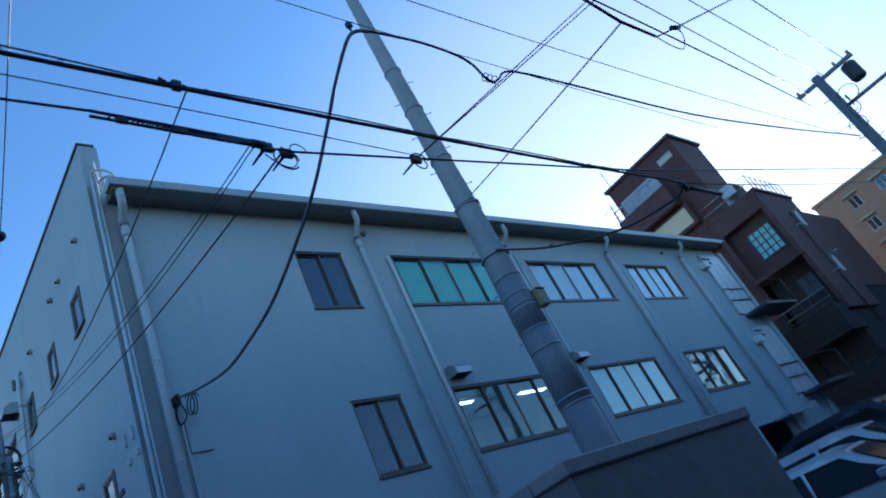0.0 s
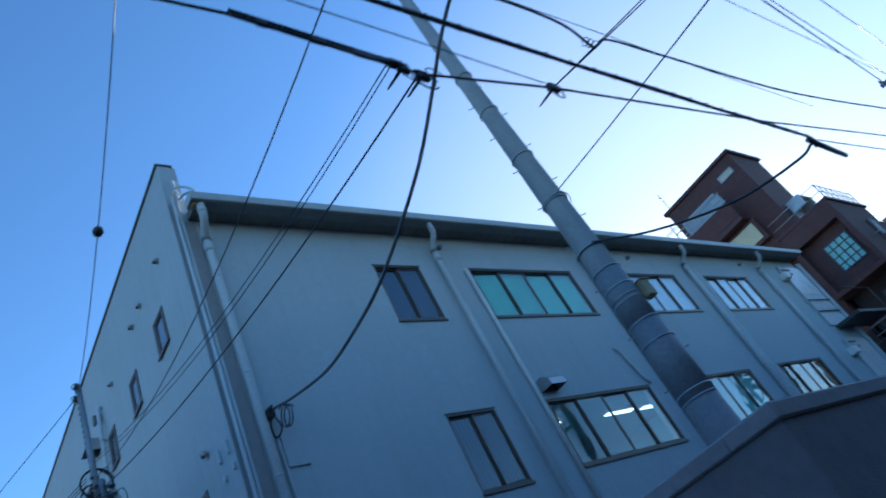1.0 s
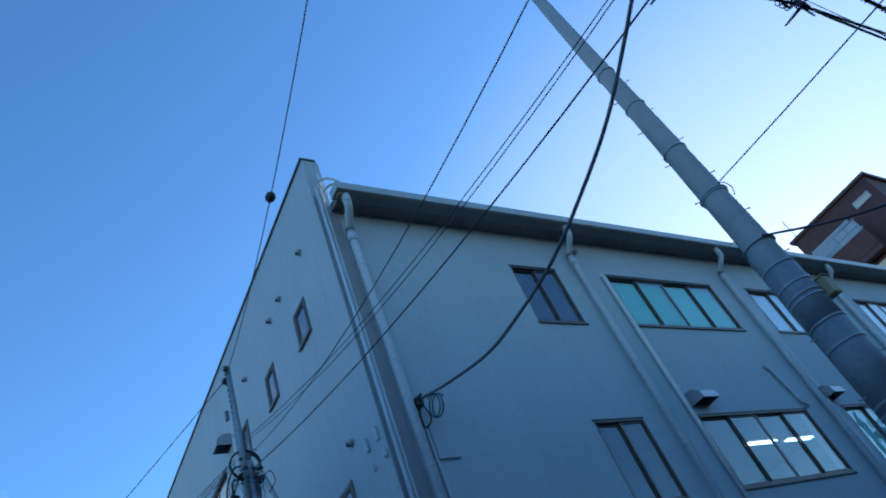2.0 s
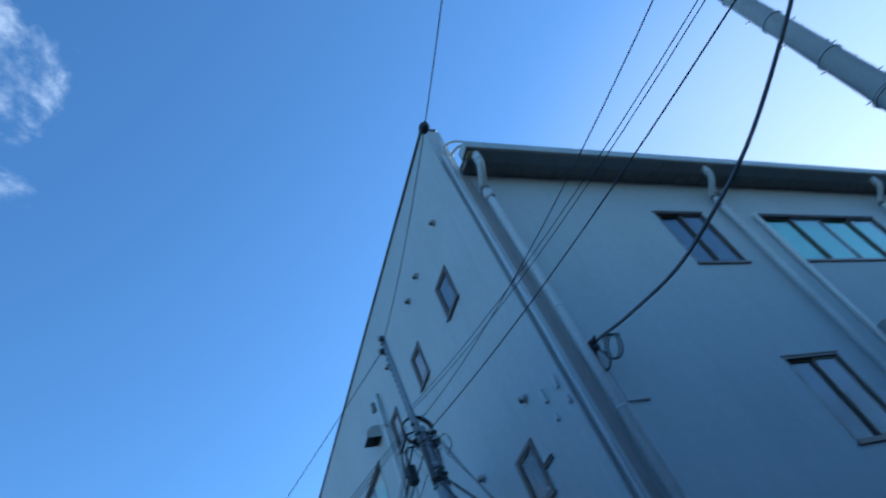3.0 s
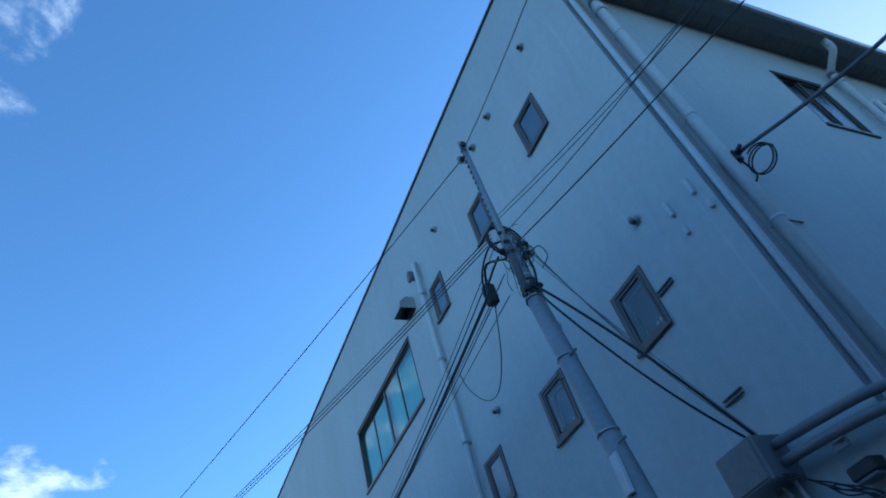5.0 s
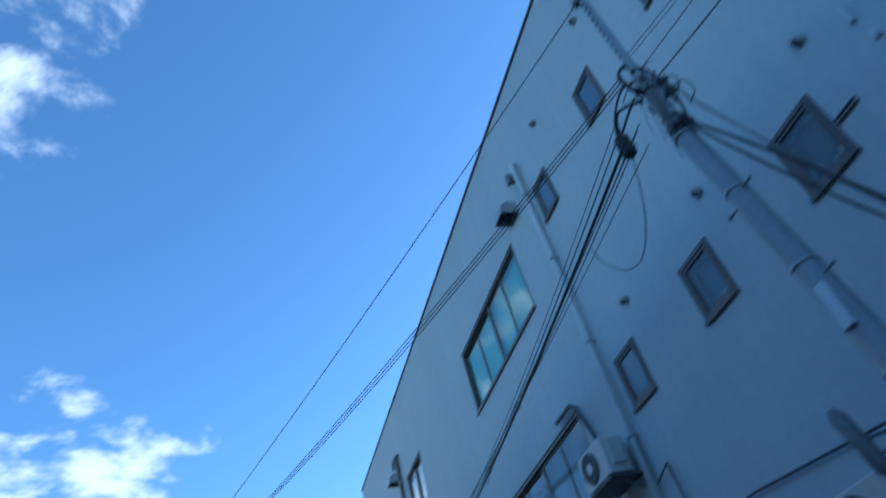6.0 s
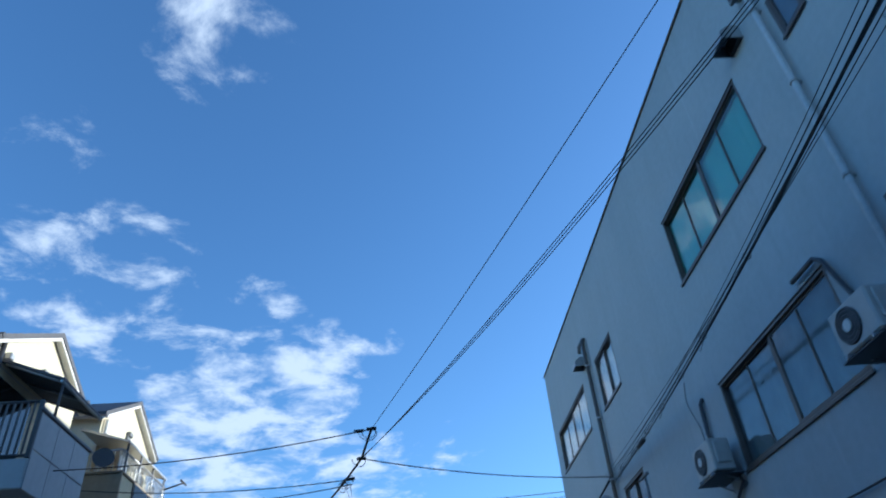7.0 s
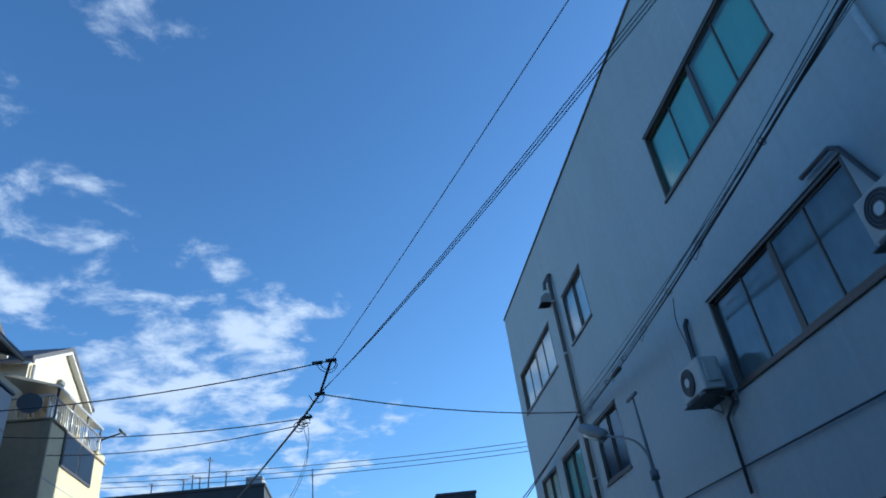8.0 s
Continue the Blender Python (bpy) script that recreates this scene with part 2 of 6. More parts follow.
PALEGLOSS = material("pale_plate_and_sky_pane", (0.55, 0.58, 0.61), 0.22, vary=0.08, grain=6, stain=0.3, streak=True)
BROWNSIDE = material("brown_trim_and_side_shade", (0.34, 0.28, 0.20), 0.8, vary=0.12, grain=8, stain=0.25, streak=True)
SCREENED = glazing("insect_screened_glass", (0.75, 0.80, 0.86), 0.15, 0.07, 0.5)
FIGURED = glazing("figured_glass", (0.85, 0.9, 0.93), 0.10, 0.06, 0.7)
FROST = material("frosted_film", (0.30, 0.34, 0.37), 0.6, vary=0.08, grain=5)
ROOMWALL = material("office_wall", (0.19, 0.42, 0.46), 0.8, vary=0.1, grain=3)
STEELGREEN = material("green_steel", (0.05, 0.12, 0.10), 0.5, vary=0.2)
TUBE = glow("fluorescent_tube", (0.86, 0.97, 1.0), 1.3)
CONCRETE = material("pole_concrete", (0.30, 0.305, 0.30), 0.85, vary=0.14, grain=22, stain=0.45, streak=True, bump=0.4, bump_scale=90)
SHEET = material("pole_sheet", (0.215, 0.225, 0.24), 0.6, vary=0.18, grain=16, stain=0.4, streak=True, bump=0.3, bump_scale=40)
COPING = material("coping_concrete", (0.32, 0.325, 0.335), 0.85, vary=0.12, grain=15, stain=0.4, bump=0.4)
DARKWALL = material("dark_render", (0.20, 0.20, 0.215), 0.85, vary=0.12, grain=10, stain=0.4, bump=0.4)
GALV = material("galvanised_steel", (0.36, 0.38, 0.40), 0.5, metal=0.5, vary=0.12, grain=25, stain=0.3, streak=True)
BLACK = material("black_cable", (0.016, 0.016, 0.018), 0.5, vary=0.25, grain=40)
WIRE = material("weathered_wire", (0.05, 0.05, 0.055), 0.5, vary=0.2, grain=40)
GREYWIRE = material("grey_wire", (0.16, 0.165, 0.175), 0.5, vary=0.2, grain=40)
RUBBER = material("dark_plastic", (0.03, 0.03, 0.033), 0.55, vary=0.2, grain=30)
YELLOW = material("aged_yellow_box", (0.34, 0.28, 0.15), 0.6, vary=0.15, grain=20, stain=0.3)
WHITEPL = material("aged_white_plastic", (0.66, 0.65, 0.61), 0.5, vary=0.07, grain=14, stain=0.3, streak=True)
PORCELAIN = material("insulator_porcelain", (0.30, 0.20, 0.14), 0.25, vary=0.15, grain=30)
REDTILE = tiled("dark_red_tile", (0.105, 0.044, 0.038), (0.5, 0.5, 0.5), 0.23, 0.065, 0.75)
REDPLAIN = material("dark_red_paint", (0.07, 0.028, 0.024), 0.55, vary=0.15, grain=6, stain=0.3, streak=True)
ORANGE = tiled("ochre_tile", (0.47, 0.275, 0.15), (0.7, 0.7, 0.7), 0.23, 0.065, 0.6, vary=0.08)
HOUSEW = material("cream_siding", (0.62, 0.56, 0.41), 0.8, vary=0.05, grain=8, stain=0.2, streak=True, bump=0.2)
HOUSEG = material("grey_siding", (0.40, 0.415, 0.43), 0.75, vary=0.06, grain=8, stain=0.2, streak=True)
SLATE = material("dark_roof_slate", (0.075, 0.075, 0.085), 0.65, vary=0.2, grain=12, stain=0.2)
IRON = material("dark_rail", (0.05, 0.05, 0.055), 0.45, vary=0.15, grain=20)
TAN = material("tan_panel", (0.56, 0.50, 0.32), 0.75, vary=0.08, grain=6, stain=0.2)
CARWHITE = material("silver_car_paint", (0.46, 0.48, 0.50), 0.22, metal=0.35, vary=0.04, grain=20)
CARDARK = material("blue_car_paint", (0.02, 0.026, 0.04), 0.2, metal=0.3, vary=0.05, grain=20)
CARGLASS = material("car_glass", (0.02, 0.025, 0.03), 0.07, vary=0.05, spec=1.0)
TYRE = material("tyre_rubber", (0.025, 0.025, 0.025), 0.8, vary=0.2)
ASPHALT = material("asphalt", (0.052, 0.052, 0.054), 0.9, vary=0.25, grain=30, stain=0.3, bump=0.5, bump_scale=120)
EARTH = material("town_ground", (0.10, 0.10, 0.095), 0.95, vary=0.25, grain=4, stain=0.3)
KERB = material("kerb_concrete", (0.34, 0.34, 0.33), 0.9, vary=0.15, grain=18, stain=0.3)
LAMPGREY = material("lamp_grey_paint", (0.16, 0.165, 0.17), 0.5, vary=0.1, grain=20)
SHADEWALL = material("dark_shade_wall", (0.06, 0.065, 0.07), 0.9, vary=0.2, grain=3)
FARDARK = material("far_roof", (0.035, 0.04, 0.05), 0.8, vary=0.2)
FARGREY = material("far_wall", (0.30, 0.31, 0.33), 0.8, vary=0.15)


# ---- geometry helpers ----
class Geo:
    """Collects vertices and faces of one mesh."""

    def __init__(self):
        self.v, self.f, self.s = [], [], []

    def quad(self, *pts, smooth=False):
        n = len(self.v)
        self.v += [tuple(p) for p in pts]
        self.f.append(tuple(range(n, n + len(pts))))
        self.s.append(smooth)
        return self

    def box(self, x0, x1, y0, y1, z0, z1, c=0.0):
        """A box, its twelve edges chamfered by c."""
        n = len(self.v)
        if not c:
            self.v += [(x, y, z) for z in (z0, z1) for y in (y0, y1) for x in (x0, x1)]
            for q in ((0, 2, 3, 1), (4, 5, 7, 6), (0, 1, 5, 4), (2, 6, 7, 3), (0, 4, 6, 2), (1, 3, 7, 5)):
                self.f.append(tuple(n + i for i in q))
                self.s.append(False)
            return self
        bm = bmesh.new()
        bmesh.ops.create_cube(bm, size=1.0)
        for w in bm.verts:
            w.co = Vector(((x0 + x1) / 2 + w.co.x * (x1 - x0), (y0 + y1) / 2 + w.co.y * (y1 - y0), (z0 + z1) / 2 + w.co.z * (z1 - z0)))
        bmesh.ops.bevel(bm, geom=bm.edges[:], offset=c, segments=1, affect="EDGES")
        bm.verts.index_update()
        self.v += [tuple(w.co) for w in bm.verts]
        for q in bm.faces:
            self.f.append(tuple(n + w.index for w in q.verts))
            self.s.append(False)
        bm.free()
        return self

    def tube(self, pts, r, n=8, caps=True, smooth=True):
        """A round bar along pts; r is one radius or one for each point."""
        pts = [Vector(p) for p in pts]
        rs = list(r) if isinstance(r, (list, tuple)) else [r] * len(pts)
        base = len(self.v)
        side = None
        for i, p in enumerate(pts):
            d = (pts[min(i + 1, len(pts) - 1)] - pts[max(i - 1, 0)]).normalized()
            if side is None:
                side = d.cross(Vector((0.31, 0.17, 0.93))).normalized()
            side = (side - d * side.dot(d)).normalized()
            oth = d.cross(side)
            for k in range(n):
                an = 2 * math.pi * k / n
                self.v.append(tuple(p + (side * math.cos(an) + oth * math.sin(an)) * rs[i]))
        for i in range(len(pts) - 1):
            for k in range(n):
                a0, a1 = base + i * n + k, base + i * n + (k + 1) % n
                self.f.append((a0, a1, a1 + n, a0 + n))
                self.s.append(smooth)
        if caps:
            self.f.append(tuple(base + k for k in reversed(range(n))))
            self.f.append(tuple(base + (len(pts) - 1) * n + k for k in range(n)))
            self.s += [False, False]
        return self

    def prism(self, outline, axis, a, b):
        """A flat outline of (u, z) pairs, carried along the axis 'x' or 'y' from a to b."""
        n, m = len(self.v), len(outline)
        for w in (a, b):
            for u, z in outline:
                self.v.append((w, u, z) if axis == "x" else (u, w, z))
        for i in range(m):
            j = (i + 1) % m
            self.f.append((n + i, n + j, n + m + j, n + m + i))
            self.s.append(False)
        self.f.append(tuple(n + i for i in reversed(range(m))))
        self.f.append(tuple(n + m + i for i in range(m)))
        self.s += [False, False]
        return self

    def mesh(self, name, mat):
        me = bpy.data.meshes.new(name)
        me.from_pydata(self.v, [], self.f)
        bm = bmesh.new()
        bm.from_mesh(me)
        bmesh.ops.recalc_face_normals(bm, faces=bm.faces)
        bm.to_mesh(me)
        bm.free()
        me.polygons.foreach_set("use_smooth", self.s)
        me.materials.append(mat)
        return me


def thing(name, base, label, category, group="", kind=""):
    ob = new(name)
    ob.location = base
    ob.empty_display_size = 0.2
    return tagged(ob, label, category, group, kind)


def part(name, geo, mat, parent, label=""):
    """One mesh, given in world metres, under a thing or a part."""
    ob = new(name, geo.mesh(name, mat) if isinstance(geo, Geo) else geo)
    ob.parent = parent
    if parent.type == "EMPTY":
        ob.matrix_parent_inverse = Matrix.Translation(-parent.location)
    return tagged(ob, label)


def solo(name, geo, mat, label, category, group="", kind=""):
    return tagged(new(name, geo.mesh(name, mat)), label, category, group, kind)


def hang(a, b, sag, n=14):
    a, b = Vector(a), Vector(b)
    return [a.lerp(b, i / n) - Vector((0, 0, 4 * sag * (i / n) * (1 - i / n))) for i in range(n + 1)]


def spline(pts, k=6):
    """A smooth line through pts."""
    p = [Vector(q) for q in pts]
    p = [p[0] * 2 - p[1]] + p + [p[-1] * 2 - p[-2]]
    out = []
    for i in range(1, len(p) - 2):
        for j in range(k):
            t = j / k
            out.append(0.5 * ((2 * p[i]) + (p[i + 1] - p[i - 1]) * t + (2 * p[i - 1] - 5 * p[i] + 4 * p[i + 1] - p[i + 2]) * t * t + (3 * p[i] - p[i - 1] - 3 * p[i + 1] + p[i + 2]) * t ** 3))
    return out + [p[-2]]


def ring(c, r, axis="z", n=20, turns=1.0, rise=0.0, start=0.0):
    out = []
    for i in range(int(n * turns) + 1):
        an = start + 2 * math.pi * i / n
        u, w = math.cos(an) * r, math.sin(an) * r
        h = rise * i / n
        d = {"z": (u, w, h), "x": (h, u, w), "y": (u, h, w)}[axis]
        out.append(tuple(Vector(c) + Vector(d)))
    return out


def pierced(u0, u1, z0, z1, holes, d0, d1, face):
    """A wall from u0 to u1 and z0 to z1, thick from d0 to d1, with holes (u0, u1, z0, z1) right through it.
    face 'y': it runs along x; face 'x': it runs along y."""
    us = sorted({u0, u1, *[h[0] for h in holes], *[h[1] for h in holes]})
    zs = sorted({z0, z1, *[h[2] for h in holes], *[h[3] for h in holes]})
    g = Geo()

    def solid(i, k):
        if not (0 <= i < len(us) - 1 and 0 <= k < len(zs) - 1):
            return False
        cu, cz = (us[i] + us[i + 1]) / 2, (zs[k] + zs[k + 1]) / 2
        return not any(h[0] < cu < h[1] and h[2] < cz < h[3] for h in holes)

    def at(u, d, z):
        return (u, d, z) if face == "y" else (d, u, z)

    for i in range(len(us) - 1):
        for k in range(len(zs) - 1):
            if not solid(i, k):
                continue
            a, b, c, d = us[i], us[i + 1], zs[k], zs[k + 1]
            for w in (d0, d1):
                g.quad(at(a, w, c), at(b, w, c), at(b, w, d), at(a, w, d))
            if not solid(i - 1, k):
                g.quad(at(a, d0, c), at(a, d1, c), at(a, d1, d), at(a, d0, d))
            if not solid(i + 1, k):
                g.quad(at(b, d0, c), at(b, d1, c), at(b, d1, d), at(b, d0, d))
            if not solid(i, k - 1):
                g.quad(at(a, d0, c), at(b, d0, c), at(b, d1, c), at(a, d1, c))
            if not solid(i, k + 1):
                g.quad(at(a, d0, d), at(b, d0, d), at(b, d1, d), at(a, d1, d))
    bm = bmesh.new()
    me = bpy.data.meshes.new("wall")
    me.from_pydata(g.v, [], g.f)
    bm.from_mesh(me)
    bmesh.ops.remove_doubles(bm, verts=bm.verts, dist=0.0005)
    bm.verts.index_update()
    out = Geo()
    out.v = [tuple(w.co) for w in bm.verts]
    out.f = [tuple(w.index for w in q.verts) for q in bm.faces]
    out.s = [False] * len(out.f)
    bm.free()
    return out


# ---- ground ----
solo("ground", Geo().quad((-900, -900, -0.03), (900, -900, -0.03), (900, 900, -0.03), (-900, 900, -0.03)), EARTH, "flat grey town ground reaching to the horizon", "ground", kind="structure")
solo("road", Geo().box(-60, 90, -12.0, -4.2, -0.3, 0.0), ASPHALT, "worn dark asphalt street in front of the building", "road", kind="structure")
solo("alley", Geo().box(-8.0, -0.9, -4.2, 60, -0.3, -0.004), ASPHALT, "narrow dark asphalt alley beside the building", "road", kind="structure")
solo("pavement", Geo().box(-0.9, 24.0, -4.2, 0.0, -0.3, 0.10, 0.02), KERB, "raised concrete forecourt with a kerb along the street", "pavement", kind="structure")

# added walls out of view: they block sky light and set the bounce on both facades
solo("wall_opposite", Geo().box(-13.5, -12.2, -20, 9.6, 0, 7.2, 0.02), BOUNCEWALL, "unseen plain grey wall added to shade and bounce light", "wall", kind="structure")
solo("wall_across", Geo().box(-13.5, 60, -15.5, -14, 0, 8.0, 0.02), SHADEWALL, "unseen plain dark wall added to hold light off the front", "wall", kind="structure")

# ---- the three-storey building: front along +x at y = 0, side along +y at x = 0 ----
LEN_A, LEN_B, TOP_B, EAVE = 22.9, 21.1, 11.08, 9.62
building = thing("office_building", (11, 10, 0), "three-storey pale grey stucco works building with bronze windows", "building")
W3A = [(3.55, 4.65, 7.54, 8.86, 2, "dark"), (5.97, 9.30, 7.55, 8.85, 4, "teal"), (10.60, 13.91, 7.55, 8.85, 4, "blind"), (15.50, 18.22, 7.55, 8.85, 4, "blind")]
W2A = [(3.55, 4.65, 4.19, 5.56, 2, "dark"), (5.97, 9.30, 4.22, 5.55, 4, "room"), (10.62, 13.91, 4.25, 5.57, 4, "pale"), (15.55, 18.42, 4.30, 5.60, 4, "stair")]
SMALL3 = [(1.19, 1.73, 8.22, 8.92), (2.96, 3.46, 8.22, 8.92), (4.73, 5.22, 8.17, 8.89)]
SMALL2 = [(1.14, 1.69, 4.84, 5.58), (2.90, 3.45, 4.86, 5.57), (4.65, 5.18, 4.86, 5.57)]
WIDEB = [(6.43, 9.77, 7.49, 8.81, 4, "sea"), (13.90, 15.42, 7.58, 8.83, 2, "blind"), (16.82, 20.45, 7.66, 8.86, 4, "blind"),
         (6.44, 9.69, 4.27, 5.58, 4, "grey"), (13.90, 15.35, 4.38, 5.66, 2, "dark"), (16.50, 18.10, 4.40, 5.66, 2, "pale"), (18.7, 20.3, 4.40, 5.66, 2, "pale")]
holes_a = [w[:4] for w in W3A + W2A] + [(17.0, 19.4, 0.2, 2.95), (5.6, 9.2, 0.9, 2.3)]
holes_b = [w[:4] for w in SMALL3 + SMALL2 + WIDEB]
part("wall_front", pierced(0.26, LEN_A, 0.0, EAVE + 0.2, holes_a, 0.0, 0.22, "y"), STUCCO, building)
part("wall_side", pierced(0.0, LEN_B, 0.0, TOP_B, holes_b, 0.0, 0.22, "x"), STUCCO, building)
part("wall_corner", Geo().box(0.22, 0.30, 0.003, 0.20, 0, TOP_B - 0.004), STUCCO, building)
part("wall_rear", Geo().box(0.22, LEN_A, LEN_B - 0.22, LEN_B - 0.002, 0, 10.6), STUCCO, building)
part("wall_end", Geo().box(LEN_A - 0.22, LEN_A - 0.002, 0.22, LEN_B - 0.22, 0, 10.4), STUCCO, building)
part("coping", Geo().box(-0.035, 0.265, -0.02, LEN_B + 0.03, TOP_B, TOP_B + 0.05, 0.008), BRONZE, building, "thin dark metal coping on the parapet")
for k, zf in enumerate((3.05, 6.35)):
    part("floor_slab", Geo().box(0.222, LEN_A - 0.222, 0.222, LEN_B - 0.222, zf, zf + 0.2), ROOMWALL, building)
part("partition", Geo().box(0.222, LEN_A - 0.222, 5.4, 5.5, 0.05, 9.5), ROOMWALL, building)
part("partition", Geo().box(5.2, 5.3, 0.222, 5.4, 0.05, 9.5), ROOMWALL, building)
part("partition", Geo().box(14.4, 14.5, 0.222, 5.4, 0.05, 9.5), ROOMWALL, building)
# ribbed metal roof, falling gently to the front
roof = Geo()
roof_z = lambda y: EAVE + 0.235 + (y + 0.55) * 0.045
x = 0.27
while x < LEN_A + 0.2:
    roof.prism([(-0.50, roof_z(-0.5)), (LEN_B, roof_z(LEN_B)), (LEN_B, roof_z(LEN_B) + 0.03), (-0.50, roof_z(-0.5) + 0.03)], "x", x, x + 0.30)
    roof.prism([(-0.50, roof_z(-0.5) + 0.03), (LEN_B, roof_z(LEN_B) + 0.03), (LEN_B, roof_z(LEN_B) + 0.07), (-0.50, roof_z(-0.5) + 0.07)], "x", x + 0.07, x + 0.17)
    x += 0.30
part("roof", roof, ROOFING, building, "ribbed grey metal roof")
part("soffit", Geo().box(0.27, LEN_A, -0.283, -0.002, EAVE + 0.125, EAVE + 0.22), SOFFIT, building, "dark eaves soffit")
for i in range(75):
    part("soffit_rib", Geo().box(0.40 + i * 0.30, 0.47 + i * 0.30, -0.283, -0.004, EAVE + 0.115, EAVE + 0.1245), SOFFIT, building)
# gutter body coloured darker than its lip, painting in the shade underneath
gut = Geo()
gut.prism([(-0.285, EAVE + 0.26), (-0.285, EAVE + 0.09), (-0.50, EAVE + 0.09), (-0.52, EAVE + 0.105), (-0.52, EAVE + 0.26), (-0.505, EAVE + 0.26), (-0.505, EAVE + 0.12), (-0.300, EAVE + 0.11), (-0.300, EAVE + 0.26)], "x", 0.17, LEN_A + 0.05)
gutter = part("gutter", gut, GUTTERBASE, building, "long box gutter with a pale lip, underside shade in its colour")
part("gutter_end", Geo().box(0.155, 0.17, -0.52, -0.285, EAVE + 0.092, EAVE + 0.26, 0.003), GUTTER, gutter)
part("gutter_lip", Geo().box(0.155, LEN_A + 0.06, -0.537, -0.5205, EAVE + 0.108, EAVE + 0.27, 0.004), GUTTER, gutter)
part("gutter_outlet", Geo().box(0.20, 0.30, -0.47, -0.33, EAVE + 0.06, EAVE + 0.089, 0.01), YELLOW, gutter, "stained brown gutter outlet")
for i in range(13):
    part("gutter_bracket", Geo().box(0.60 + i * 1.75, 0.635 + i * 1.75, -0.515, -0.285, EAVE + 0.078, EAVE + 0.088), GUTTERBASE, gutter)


def mbox(g, face, u0, u1, d0, d1, z0, z1, c=0.0):
    """A box on a facade: u along it, d outwards from it."""
    return g.box(u0, u1, -d1, -d0, z0, z1, c) if face == "y" else g.box(-d1, -d0, u0, u1, z0, z1, c)


def window(face, u0, u1, z0, z1, n, behind, wide=0.035):
    g = Geo()
    mbox(g, face, u0, u0 + wide, -0.10, 0.004, z0, z1, 0.004)
    mbox(g, face, u1 - wide, u1, -0.10, 0.004, z0, z1, 0.004)
    mbox(g, face, u0 + wide, u1 - wide, -0.10, 0.012, z1 - wide, z1, 0.004)
    mbox(g, face, u0 + wide, u1 - wide, -0.10, 0.012, z0, z0 + wide, 0.004)
    win = part("window", g, BRONZE, building, {"teal": "bronze sliding window with a teal curtain drawn", "blind": "bronze sliding window with pale blinds", "room": "bronze sliding window of a lit office", "stair": "bronze sliding window mirroring a green steel stair", "pale": "bronze sliding window with a pale curtain"}.get(behind, "bronze sliding window of a dark room"))
    part("sill", mbox(Geo(), face, u0 - 0.02, u1 + 0.02, 0.0, 0.035, z0 - 0.05, z0 - 0.003, 0.006), BRONZE, win)
    part("head_trim", mbox(Geo(), face, u0 - 0.02, u1 + 0.02, 0.0, 0.022, z1 + 0.003, z1 + 0.026, 0.005), BRONZE, win)
    step = (u1 - u0 - 2 * wide) / n
    for i in range(n):
        a, b = u0 + wide + i * step, u0 + wide + (i + 1) * step
        paired = n == 4 and face == "x"
        d = (-0.022 if i < 2 else -0.054) if paired else (-0.022 if i % 2 else -0.054)
        s = Geo()
        t = (0.068 if paired else 0.045) if (n == 4 and i in (1, 2)) else 0.03
        thin = 0.012 if paired else 0.026
        lw, rw = (t if i == 2 or n == 2 else thin), (t if i == 1 or n == 2 else thin)
        mbox(s, face, a, a + lw, d - 0.03, d, z0 + wide, z1 - wide)
        mbox(s, face, b - rw, b, d - 0.03, d, z0 + wide, z1 - wide)
        mbox(s, face, a + lw, b - rw, d - 0.03, d, z0 + wide, z0 + wide + 0.035)
        mbox(s, face, a + lw, b - rw, d - 0.03, d, z1 - wide - 0.03, z1 - wide)
        part("sash", s, BRONZE, win)
        p = part("pane", mbox(Geo(), face, a + lw, b - rw, d - 0.018, d - 0.012, z0 + wide + 0.035, z1 - wide - 0.03), {"dark": SCREENED, "grey": FIGURED}.get(behind, GLASS), win)
        p.visible_shadow = False
    if behind in ("teal", "blind", "pale", "dark", "grey", "sea"):
        cur = Geo()
        wav = 60 if behind == "teal" else 24
        for i in range(wav):
            a, b = u0 + (u1 - u0) * i / wav, u0 + (u1 - u0) * (i + 1) / wav
            da, db = (-0.108 - 0.012 * (i % 2), -0.108 - 0.012 * ((i + 1) % 2))
            pa = ((a, -da, z0 + 0.01), (b, -db, z0 + 0.01), (b, -db, z1 - 0.01), (a, -da, z1 - 0.01)) if face == "y" else ((-da, a, z0 + 0.01), (-db, b, z0 + 0.01), (-db, b, z1 - 0.01), (-da, a, z1 - 0.01))
            cur.quad(*pa)
            pb = tuple((q[0], q[1] + 0.006, q[2]) if face == "y" else (q[0] + 0.006, q[1], q[2]) for q in reversed(pa))
            cur.quad(*pb)
        part("curtain" if behind != "blind" else "window_blind", cur, {"teal": TEAL, "blind": BLIND, "pale": PALE, "dark": DIM, "grey": SMUDGECUR, "sea": SEA}[behind], win)
    return win


